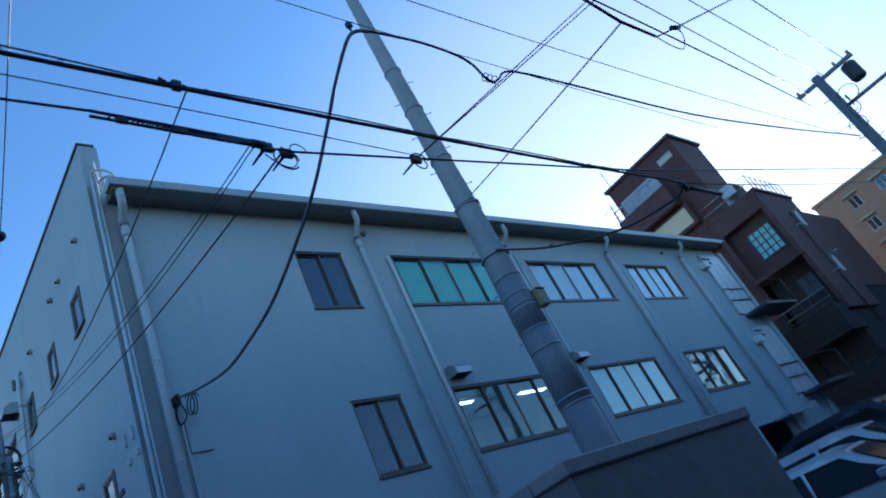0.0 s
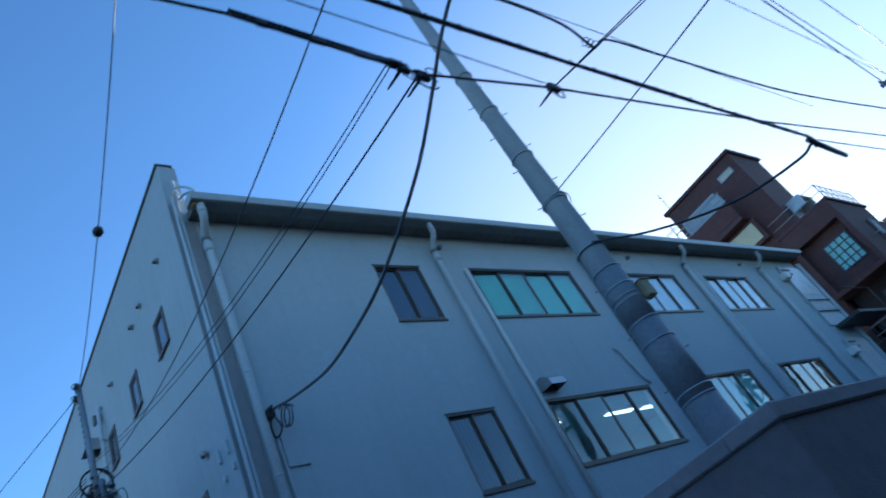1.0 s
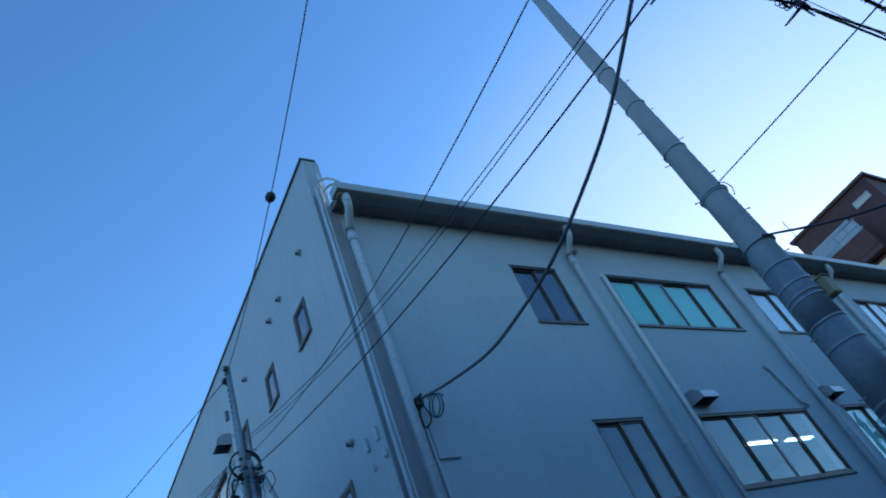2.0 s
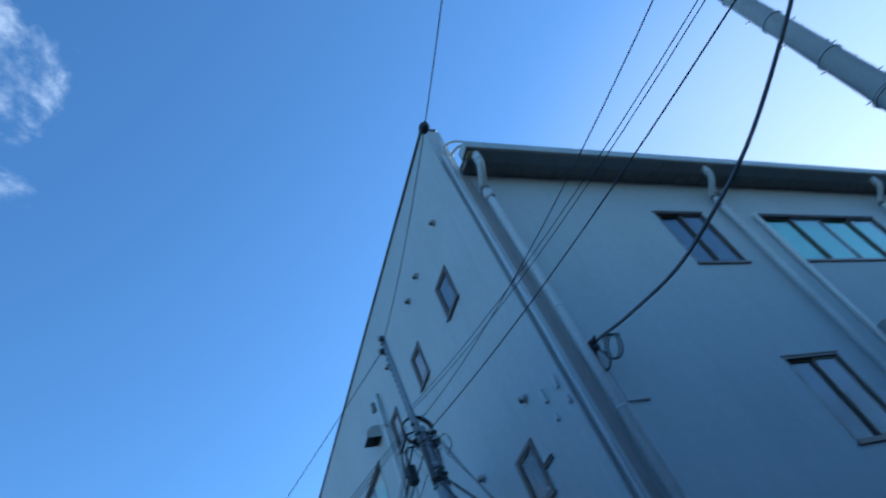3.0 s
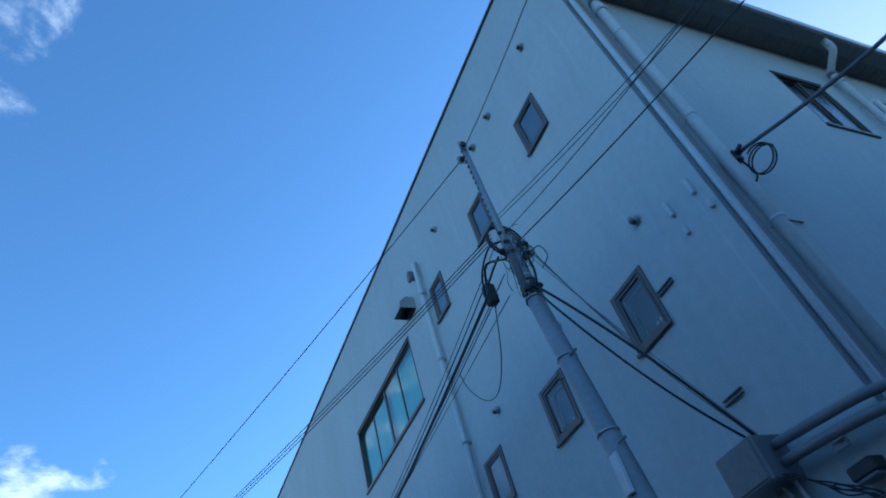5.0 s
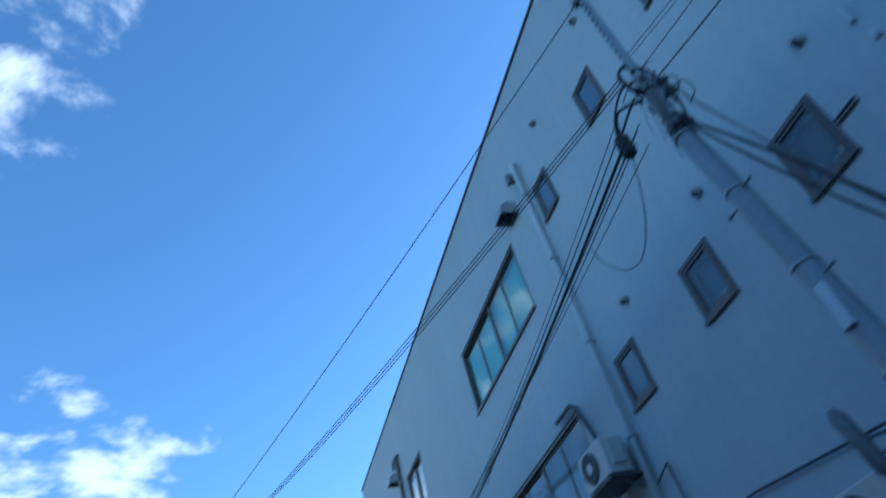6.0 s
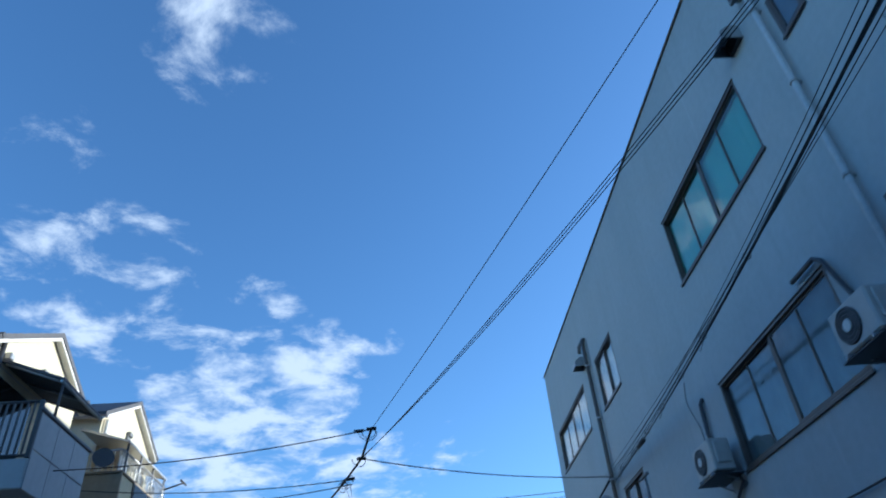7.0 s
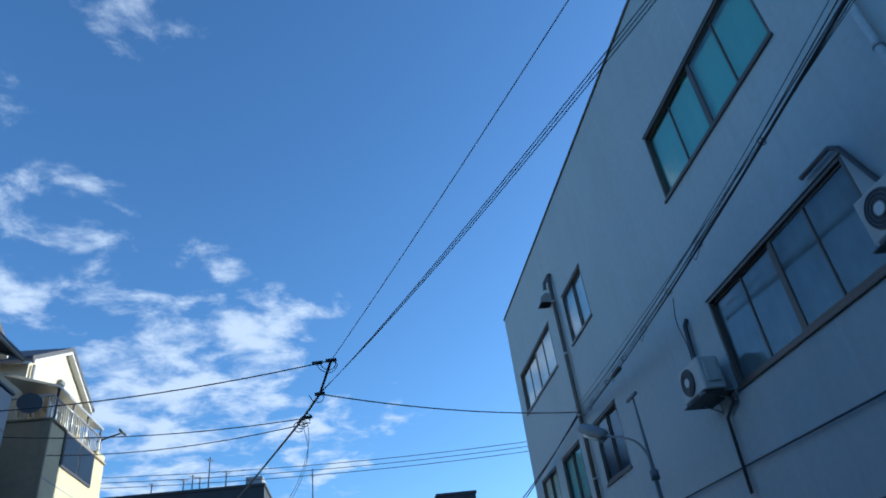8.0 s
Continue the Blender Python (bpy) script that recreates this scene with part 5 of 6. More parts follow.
for i, k in enumerate((7, 10, 12, 14, 16, 17, 18, 20)):
    c = sum((core[m][k] for m in range(4)), Vector()) / 4
    cable("cable_tie", ring(c, 0.045, "y", 12), 0.006, BLACK, "small cable ring on the bundle")
    if i % 2:
        cable("slack_loop", spline([c + Vector((0, -0.10, 0)), c + Vector((-0.05, 0.0, -0.13)), c + Vector((-0.03, 0.14, -0.15)), c + Vector((0, 0.24, -0.01))], 5), 0.005, BLACK, "slack loop of wire on the bundle")
solo("cable_joint", Geo().tube([core[0][17] + Vector((0, -0.22, 0.0)), core[0][17] + Vector((0, -0.18, 0.0)), core[0][17] + Vector((0, 0.18, 0.0)), core[0][17] + Vector((0, 0.22, 0.0))], [0.02, 0.042, 0.042, 0.02], 10), RUBBER, "dark cable joint on the wall bundle", "cable joint")
for k in range(2):
    cable("bundle_cable", hang((WALLN[0] - 0.04 * k, WALLN[1], WALLN[2]), (-0.5, 26.0, 5.4 - 0.2 * k), 0.15), 0.016, BLACK, "black cable of a bundle along the side wall")
cable("alley_wire", spline([(-0.72, 9.3, 5.48), (-0.7, 9.45, 5.2), (-0.4, 9.9, 5.0), (-0.35, 10.0, 4.8)], 5), 0.006, WIRE, "thin lead to an outdoor unit")
cable("span_cable", hang(NODE2, WALLN, 0.14), 0.011, BLACK, "thin black cable spanning the alley")
cable("span_cable", hang(NODE1, (-12.0, 13.05, 6.06), 0.16), 0.010, BLACK, "thin black cable to a house")
cable("span_cable", hang((-5.99, 13.98, 5.83), (-13.72, 14.86, 6.57), 0.27), 0.009, BLACK, "thin black cable to a house")
cable("span_cable", hang((-5.95, 14.07, 5.76), (-13.12, 16.9, 6.68), 0.28), 0.009, BLACK, "thin black cable to a house")
street = thing("street_cable", NODE2, "thick black cable running up the alley", "cable", "overhead cables")
part("cable", Geo().tube([NODE1, NODE2, (-6.2, 14.4, 5.84), (-7.49, 18, 5.85), (-9.6, 24, 6.0), (-13, 34, 6.6)], 0.022, 6), BLACK, street)
for i in range(4):
    part("cable_loop", Geo().tube(ring((-5.98 - 0.06 * i, 13.85 + 0.14 * i, 5.77), 0.09 + 0.012 * (i % 2), "y", 14, 0.9), 0.008, 6), BLACK, street)
for c, r0 in ((NODE1, 0.13), (NODE1, 0.17), (NODE2, 0.12)):
    v = Vector(c)
    part("cable_loop", Geo().tube(spline([v + Vector((-r0 * 1.6, 0, 0)), v + Vector((-r0, 0.02, -r0 * 0.9)), v + Vector((0, 0.05, -r0 * 1.1)), v + Vector((r0 * 0.6, 0.03, -r0 * 0.4)), v + Vector((0, 0, 0.01))], 5), 0.007, 5), BLACK, street)
for k in range(2):
    part("wire_tail", Geo().tube(spline([Vector((-5.98 - 0.1 * k, 13.95, 5.75)), Vector((-6.0, 14.3, 5.35 - 0.1 * k)), Vector((-6.3, 15.2, 4.9 - 0.1 * k)), Vector((-6.9, 17.0, 4.7))], 5), 0.005, 5), WIRE, street)
for c in (NODE1, NODE2, (-5.99, 14.0, 5.84), (-5.7, 12.15, 6.12)):
    solo("cable_joint", Geo().tube([(c[0] - 0.09, c[1], c[2]), (c[0] + 0.09, c[1], c[2] + 0.01)], 0.032, 8), RUBBER, "dark cable joint over the alley", "cable joint")
for k in range(3):
    cable("far_line", hang((-43, 59.5, 19.5 - 0.41 * k), (31, 59.5, 19.5 - 0.43 * k), 1.9, 24), 0.026, WIRE, "thin dark distant power line")

for mx in (-43.0, 31.0):
    mast = thing("utility_mast", (mx, 59.5, 0), "distant slim utility mast carrying power lines", "utility pole", "distant masts")
    part("shaft", Geo().tube([(mx, 59.5, 0), (mx, 59.5, 20.4)], [0.2, 0.12], 8), WIRE, mast)
    part("crossarm", Geo().box(mx - 0.05, mx + 0.05, 58.7, 60.3, 19.4, 19.52), WIRE, mast)

# ---- street lamp on a slim post ----
lamp = thing("street_lamp", (-1.35, 9.55, 0), "slim grey street lamp with a flat curved arm", "street lamp")
LX, LY = -1.5, 9.72
part("post", Geo().tube([(LX, LY, 0), (LX, LY, 3.3), (LX + 0.02, LY + 0.05, 4.3)], [0.036, 0.027, 0.012], 10), LAMPGREY, lamp)
part("arm", Geo().tube(spline([(LX, LY, 3.25), (LX, LY + 0.06, 3.55), (LX, LY + 0.35, 3.80), (LX, LY + 0.9, 4.02), (LX, LY + 1.4, 4.2)], 5), 0.016, 8), LAMPGREY, lamp)
head = part("lamp_head", Geo().tube([(LX, LY + 1.25, 4.16), (LX, LY + 1.35, 4.2), (LX, LY + 1.75, 4.37), (LX, LY + 2.15, 4.55), (LX, LY + 2.25, 4.6)], [0.03, 0.085, 0.10, 0.085, 0.04], 12), LAMPGREY, lamp)
part("diffuser", Geo().tube([(LX, LY + 1.45, 4.17), (LX, LY + 2.05, 4.44)], [0.07, 0.07], 10), WHITEPL, head)
part("clamp", Geo().tube([(LX, LY, 3.2), (LX, LY, 3.32)], 0.055, 10), LAMPGREY, lamp)
part("crossarm", Geo().box(LX - 0.02, LX + 0.02, LY - 0.12, LY + 0.22, 4.27, 4.31, 0.006), LAMPGREY, lamp)


# ---- low walled enclosure beside the street ----
enc = thing("enclosure", (2.1, -5.0, 0), "low dark rendered enclosure with a pale concrete coping", "wall")
for x0, x1, y0, y1 in ((0.59, 3.65, -5.85, -5.66), (0.59, 0.78, -5.66, -3.83), (3.46, 3.65, -5.66, -3.83), (0.78, 3.46, -4.02, -3.83)):
    part("wall", Geo().box(x0, x1, y0, y1, 0.0, 2.165), DARKWALL, enc)
for x0, x1, y0, y1 in ((0.56, 3.68, -5.88, -5.48), (0.56, 0.96, -5.48, -3.8), (3.28, 3.68, -5.48, -3.8), (0.96, 3.28, -4.2, -3.8)):
    part("coping", Geo().box(x0, x1, y0, y1, 2.168, 2.29 if x1 - x0 > 3 else 2.288, 0.015), COPING, enc)


# ---- parked cars ----
def car(x, y, turn, paint, label, size=1.0):
    """A small hatchback, 3.9 m long along its own x, standing on its wheels."""
    ob = thing("car", (0, 0, 0), label, "car", "parked cars")
    prof = [(-1.95, 0.35), (-1.98, 0.75), (-1.85, 0.98), (-1.70, 1.05), (-1.30, 1.52), (-0.9, 1.62), (0.1, 1.62), (0.46, 1.53), (1.08, 1.03), (1.74, 0.89), (1.95, 0.70), (1.95, 0.35)]
    rows = []
    for v in (-0.84, -0.80, -0.66, 0.66, 0.80, 0.84):
        row = []
        for u, z in prof:
            w = v
            if z > 1.04:
                w = v * (1 - 0.20 * (z - 1.04) / 0.56)
            zz = z - (0.05 if abs(v) > 0.82 and z > 1.2 else 0.0) + (0.03 * (1 - (v / 0.84) ** 2) if z > 1.4 else 0)
            row.append((u, w, zz))
        rows.append(row)
    g = Geo()
    for i in range(len(rows) - 1):
        for k in range(len(prof)):
            j = (k + 1) % len(prof)
            g.quad(rows[i][k], rows[i][j], rows[i + 1][j], rows[i + 1][k], smooth=True)
    g.quad(*rows[0])
    g.quad(*rows[-1])
    body = part("body", g, paint, ob)
    for s in (-1, 1):
        def side(u, z, o=0.012):
            w = 0.84 * (1 - 0.20 * max(0, z - 1.04) / 0.56) + o
            return (u, s * w, z)
        part("side_window", Geo().quad(side(-1.25, 1.08), side(-0.25, 1.08), side(-0.25, 1.50), side(-1.0, 1.50)).quad(side(-0.19, 1.08), side(0.92, 1.04), side(0.36, 1.48), side(-0.19, 1.50)), CARSIDE, body)
        part("mirror", Geo().box(0.72, 0.86, s * 0.86 - (0.0 if s > 0 else 0.16), s * 0.86 + (0.16 if s > 0 else 0.0), 1.04, 1.16, 0.02), paint, body)
        part("door_handle", Geo().box(-0.55, -0.40, s * 0.85 - 0.012, s * 0.85 + 0.012, 0.95, 0.975, 0.004), paint, body)
        part("headlight", Geo().box(1.70, 1.93, s * 0.62 - 0.16, s * 0.62 + 0.16, 0.72, 0.86, 0.03), WHITEPL, body)
        for u in (-1.22, 1.22):
            wheel = part("wheel", Geo().tube([(u, s * 0.66, 0.29), (u, s * 0.86, 0.29)], 0.29, 20), TYRE, ob)
            part("rim", Geo().tube([(u, s * 0.85, 0.29), (u, s * 0.872, 0.29)], [0.19, 0.16], 14), ALUM, wheel)
    part("windscreen", Geo().quad((0.53, -0.62, 1.50), (0.53, 0.62, 1.50), (1.05, 0.72, 1.085), (1.05, -0.72, 1.085)), CARGLASS, body)
    part("rear_window", Geo().quad((-1.34, -0.60, 1.50), (-1.34, 0.60, 1.50), (-1.69, 0.68, 1.10), (-1.69, -0.68, 1.10)), CARGLASS, body)
    part("bumper", Geo().box(1.90, 2.02, -0.75, 0.75, 0.34, 0.58, 0.04), paint, body)
    ob.matrix_basis = pose(x, y, 0.0, 0, 0, turn) @ Matrix.Diagonal((size, size, size, 1))
    return ob


car(7.60, -4.72, -84, CARWHITE, "silver hatchback parked nose to the street", 0.97)
car(10.15, -4.15, -84, CARWHITE, "silver hatchback parked beside another car", 1.10)
car(12.9, -3.9, -90, CARDARK, "dark blue car parked at the end of the row", 1.30)


# ---- dark red tiled apartment block beyond the building ----
def flat_window(parent, face, p, u0, u1, z0, z1, bars=1, cross=0, behind=None, out=0.05, frame_mat=None):
    """A framed window on a far facade; p is the facade's plane and its outer side looks to -x or -y."""
    s = -1
    def b(g, a0, a1, d0, d1, c0, c1):
        return g.box(a0, a1, p + s * d1, p + s * d0, c0, c1) if face == "y" else g.box(p + s * d1, p + s * d0, a0, a1, c0, c1)
    g = Geo()
    f = 0.06
    for a0, a1, c0, c1 in ((u0, u0 + f, z0, z1), (u1 - f, u1, z0, z1), (u0 + f, u1 - f, z0, z0 + f), (u0 + f, u1 - f, z1 - f, z1)):
        b(g, a0, a1, 0.002, out, c0, c1)
    w = part("window", g, frame_mat or ALUM, parent)
    for i in range(1, bars + 1):
        m = u0 + (u1 - u0) * i / (bars + 1)
        part("bar", b(Geo(), m - 0.025, m + 0.025, 0.012, out - 0.004, z0 + f, z1 - f), frame_mat or ALUM, w)
    for i in range(1, cross + 1):
        m = z0 + (z1 - z0) * i / (cross + 1)
        part("bar", b(Geo(), u0 + f, u1 - f, 0.012, out - 0.008, m - 0.02, m + 0.02), frame_mat or ALUM, w)
    part("pane", b(Geo(), u0 + f, u1 - f, 0.004, 0.010, z0 + f, z1 - f), behind or CARGLASS, w)
    return w


red = thing("apartment_block", (30, 2, 0), "dark red tiled apartment block with stepped balconies", "apartment building")
part("penthouse_wall", Geo().box(28.3, 31.6, 0.15, 4.5, 11.5, 17.45), REDTILE, red)
part("penthouse_roof", Geo().box(28.15, 31.75, 0.0, 4.65, 17.45, 17.62, 0.02), REDPLAIN, red)
part("wall", Geo().box(30.2, 40, -1.2, 10.5, 7.2, 11.9).box(28.9, 31.4, 1.2, 5.4, 7.2, 13.2), REDTILE, red)
# below the red tile the shade is put into the wall colour
part("lower_wall", Geo().box(30.25, 40, -1.15, 10.5, 0, 7.19).box(28.95, 30.24, 1.25, 5.4, 0, 7.19), LOWDARK, red, "lower storeys darkened to stand in for shade")
tower = part("stair_tower", Geo().box(28.45, 32.6, -1.5, 1.1, 8.75, 12.3), REDTILE, red, "dark red tiled stair tower with deep hoods")
part("hood", Geo().box(27.9, 28.45, -1.5, 1.1, 11.45, 12.3, 0.02), REDTILE, tower)
part("hood_side", Geo().box(27.9, 28.45, -1.5, -1.28, 8.75, 11.45, 0.01), REDTILE, tower)
part("hood_side", Geo().box(27.9, 28.45, 0.9, 1.1, 8.75, 11.45, 0.01), REDTILE, tower)
part("hood_sill", Geo().box(27.9, 28.45, -1.28, 0.9, 8.75, 8.95, 0.01), REDTILE, tower)
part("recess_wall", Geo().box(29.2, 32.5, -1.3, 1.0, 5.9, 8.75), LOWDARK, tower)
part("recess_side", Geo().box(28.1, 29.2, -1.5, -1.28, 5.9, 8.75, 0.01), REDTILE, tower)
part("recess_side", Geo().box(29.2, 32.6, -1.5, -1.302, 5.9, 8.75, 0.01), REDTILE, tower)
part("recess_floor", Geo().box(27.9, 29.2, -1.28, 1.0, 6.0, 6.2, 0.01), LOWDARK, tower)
part("drain_pipe", Geo().tube([(30.3, -1.56, 5.0), (30.3, -1.56, 11.2)], 0.035, 6), REDPLAIN, tower)
for zt, xa in ((11.25, 30.75), (10.2, 29.2), (8.75, 31.1), (7.7, 29.4)):
    part("wall_hook", Geo().tube([(xa, -1.5, zt), (xa, -1.8, zt), (xa + 0.25, -1.86, zt + 0.02)], 0.025, 6), ALUM, tower)
part("rail", Geo().tube([(27.95, -1.2, 7.1), (27.95, 0.95, 7.1)], 0.03, 6).tube([(27.95, -1.2, 6.7), (27.95, 0.95, 6.7)], 0.02, 6), GREYPIPE, tower)
for k in range(6):
    part("rail_post", Geo().tube([(27.95, -1.15 + 0.4 * k, 6.2), (27.95, -1.15 + 0.4 * k, 7.1)], 0.018, 5), IRON, tower)
part("stair_core", Geo().box(28.35, 32.4, -1.3, 1.0, 0, 5.89), LOWDARK, red, "stair core darkened to stand in for shade")
part("parapet", Geo().box(27.9, 32.7, -1.6, 1.2, 12.3, 12.45, 0.02), REDPLAIN, red)
flat_window(red, "x", 28.45, -1.02, 0.2, 9.55, 10.95, 3, 3, PALE, 0.06, IRON)
flat_window(red, "x", 29.2, -0.9, -0.1, 7.25, 8.2, 1, 1, DIM, 0.06, IRON)
flat_window(red, "x", 28.3, 0.5, 1.35, 16.5, 16.85, 0, 0, TAN)
flat_window(red, "x", 28.3, 2.0, 4.2, 15.35, 16.5, 2, 0, FROST)
part("sign_panel", Geo().box(27.84, 27.9, 1.5, 3.7, 12.95, 13.85, 0.01), TAN, red, "large pale yellow panel")
part("sign_backing", Geo().box(27.9, 28.32, 1.3, 3.9, 12.8, 14.0), REDTILE, red)
for zb, y0, y1, x0 in ((14.35, 1.5, 4.6, 27.4), (5.2, -1.4, 2.2, 26.6), (2.6, -1.4, 2.2, 26.4)):
    b = part("balcony", Geo().box(x0, 28.9, y0, y1, zb - 0.25, zb, 0.02), REDPLAIN if zb > 9 else LOWDARK, red)
    part("balcony_wall", Geo().box(x0, x0 + 0.14, y0, y1, zb, zb + 0.95, 0.01).box(x0 + 0.14, 28.0, y0, y0 + 0.14, zb, zb + 0.95, 0.01), REDTILE if zb > 9 else LOWDARK, b)
    part("rail", Geo().tube([(x0 + 0.07, y0, zb + 1.05), (x0 + 0.07, y1, zb + 1.05)], 0.025, 6), ALUM if zb > 9 else IRON, b)
g = Geo()
for i in range(8):
    g.tube([(28.0 + 0.6 * i, -1.55, 12.45), (28.0 + 0.6 * i, -1.55, 13.2)], 0.028, 5)
for z in (12.8, 13.2):
    g.tube([(28.0, -1.55, z), (32.4, -1.55, z)], 0.02, 5)
    g.tube([(28.0, -1.55, z), (28.0, 1.1, z)], 0.02, 5)
part("roof_rail", g, ALUM, red)
# narrow side windows: opaque white panes paint the bright sky reflection
for zb in (11.25, 8.55):
    flat_window(red, "y", -1.5, 31.05, 31.6, zb - 0.75, zb + 0.1, 0, 0, BLIND)
part("wall_canopy", Geo().box(29.0, 30.6, -0.6, 0.12, 13.7, 13.78, 0.01).box(29.0, 29.06, -0.6, 0.1, 13.2, 13.7).box(30.5, 30.56, -0.6, 0.1, 13.2, 13.7), ALUM, red, "pale metal canopy")
flat_window(red, "y", 0.15, 29.2, 30.3, 12.6, 13.4, 1, 0, BLIND)
for i in range(7):
    z = 3.0 + i * 0.9
    part("stair_flight", Geo().tube([(26.6, 2.6 - (i % 2) * 1.6, z), (26.6, 1.0 + (i % 2) * 1.6, z + 0.9)], 0.06, 6).tube([(26.6, 2.6 - (i % 2) * 1.6, z + 0.9), (26.6, 1.0 + (i % 2) * 1.6, z + 1.8)], 0.025, 6), IRON, red, "dark outdoor stair flight")
terrace = part("terrace_rail", Geo().tube([(27.45, 1.55, 15.95), (27.45, 4.55, 15.95)], 0.035, 6).tube([(27.45, 1.55, 15.6), (27.45, 4.55, 15.6)], 0.02, 6), ALUM, red, "pale metal terrace railing")
for k in range(6):
    part("rail_post", Geo().tube([(27.45, 1.6 + 0.58 * k, 14.35), (27.45, 1.6 + 0.58 * k, 15.95)], 0.022, 5), ALUM, terrace)
part("terrace_screen", Geo().box(27.46, 27.49, 1.62, 2.9, 14.95, 15.9), FROST, terrace)
for y0, z0 in ((5.2, 12.9), (4.9, 16.6)):
    part("antenna", Geo().tube([(28.5, y0, z0 - 1.6), (28.5, y0, z0 + 0.4)], 0.025, 6).tube([(28.5, y0 - 0.5, z0 + 0.2), (28.5, y0 + 0.5, z0 + 0.2)], 0.016, 5).tube([(28.3, y0 - 0.4, z0), (28.3, y0 + 0.6, z0)], 0.016, 5), IRON, red)
part("antenna", Geo().tube([(28.6, 4.3, 17.6), (28.6, 4.3, 18.9)], 0.02, 6).tube([(28.3, 4.3, 18.6), (28.9, 4.3, 18.6)], 0.012, 5), ALUM, red)

orange = thing("apartment_block", (47, -4, 0), "ochre tiled apartment block with small hooded windows", "apartment building")
part("wall", Geo().box(45, 58, -9.8, 0.4, 0, 14.5), ORANGE, orange)
part("parapet", Geo().box(44.9, 58.1, -9.9, 0.5, 14.5, 14.72, 0.02), ORANGE, orange)
for row in range(5):
    for col in range(4):
        y0, z0 = -1.75 - col * 1.9, 13.0 - row * 1.75
        w = flat_window(orange, "x", 45.0, y0 - 0.35, y0 + 0.35, z0 - 0.1, z0 + 0.75, 1, 0)
        part("window_hood", Geo().box(44.55, 45.0, y0 - 0.5, y0 + 0.5, z0 + 0.82, z0 + 0.9, 0.01), TAN, w)


# green steel stair beyond the blocks, mirrored in the end window
gs = thing("steel_stair", (40, -11, 0), "dark green open steel stair tower with bracing", "stair")
for px, py in ((39.4, -12.6), (39.4, -9.9), (40.6, -12.6), (40.6, -9.9)):
    part("post", Geo().box(px - 0.1, px + 0.1, py - 0.1, py + 0.1, 0, 12.6), STEELGREEN, gs)
for k in range(6):
    z = 1.0 + 2.0 * k
    part("brace", Geo().tube([(39.4, -12.6, z), (39.4, -9.9, z + 2.0)], 0.06, 6), STEELGREEN, gs)
    part("brace", Geo().tube([(39.4, -9.9, z), (39.4, -12.6, z + 2.0)], 0.06, 6), STEELGREEN, gs)
    part("beam", Geo().box(39.32, 39.48, -12.6, -9.9, z - 0.1, z + 0.1), STEELGREEN, gs)
    fl = Geo()
    for m in range(9):
        u = -12.3 + 0.24 * m if k % 2 else -10.2 - 0.24 * m
        fl.box(39.6, 40.5, u - 0.14, u + 0.14, z + 0.22 * m, z + 0.22 * m + 0.05)
    part("stair_flight", fl, STEELGREEN, gs)

# ---- two houses across the alley, gables towards the street ----
def house(yn, yr, yf, ze_n, zr, ze_f, xg, depth, body_mat, low_mat, label):
    h = thing("house", (xg - depth / 2, yr, 0), label, "house", "houses across the alley")
    wall = Geo().prism([(yn, 0), (yf, 0), (yf, ze_f), (yr, zr), (yn, ze_n)], "x", xg - depth, xg)
    part("wall", wall, body_mat, h)
    for (ya, za), (yb, zb) in (((yn - 0.25, ze_n - 0.12), (yr, zr + 0.0)), ((yr, zr + 0.0), (yf + 0.25, ze_f - 0.12))):
        part("roof", Geo().prism([(ya, za + 0.02), (yb, zb + 0.02), (yb, zb + 0.14), (ya, za + 0.14)], "x", xg - depth - 0.2, xg + 0.18), SLATE, h)
        part("verge_trim", Geo().prism([(ya, za - 0.06), (yb, zb - 0.06), (yb, zb + 0.018), (ya, za + 0.018)], "x", xg + 0.003, xg + 0.16), WHITEPL, h)
    v = part("vent_cap", Geo().tube([(xg, yr - 0.1, zr - 1.0), (xg + 0.06, yr - 0.1, zr - 1.0)], 0.13, 12).box(xg, xg + 0.12, yr - 0.22, yr + 0.02, zr - 0.98, zr - 0.86, 0.01), GREYPIPE, h)
    for z in [q * 0.42 for q in range(1, int(ze_f / 0.42))]:
        part("siding_joint", Geo().box(xg + 0.001, xg + 0.004, yn + 0.02, yf - 0.02, z, z + 0.012), low_mat, h)
    return h


h1 = house(12.15, 14.10, 15.80, 8.36, 9.46, 8.60, -12.7, 9.0, HOUSEW, HOUSEG, "cream house with a steep gable and a railed balcony")
b1 = part("balcony", Geo().box(-12.697, -11.42, 12.05, 14.25, 5.42, 5.95, 0.02), HOUSEG, h1, "boxy balcony with pale grey panels")
for i in range(3):
    for k in range(2):
        part("panel", Geo().box(-11.42, -11.39, 12.08 + i * 0.725, 12.79 + i * 0.725, 5.42 + k * 0.70, 6.10 + k * 0.69, 0.006), HOUSEG, b1)
part("panel", Geo().box(-12.69, -11.42, 14.22, 14.25, 5.95, 6.79, 0.006), HOUSEG, b1)
part("handrail", Geo().box(-11.46, -11.36, 12.02, 14.28, 6.81, 6.87, 0.01), IRON, b1)
for z in (6.0, 7.0):
    part("rail", Geo().tube([(-12.69, 12.06, z), (-11.42, 12.06, z)], 0.028, 6), IRON, b1)
for i in range(11):
    part("baluster", Geo().box(-12.66 + i * 0.12, -12.63 + i * 0.12, 12.045, 12.075, 6.0, 7.0), IRON, b1)
part("corner_post", Geo().box(-11.48, -11.40, 12.03, 12.10, 5.95, 7.02, 0.01), IRON, b1)
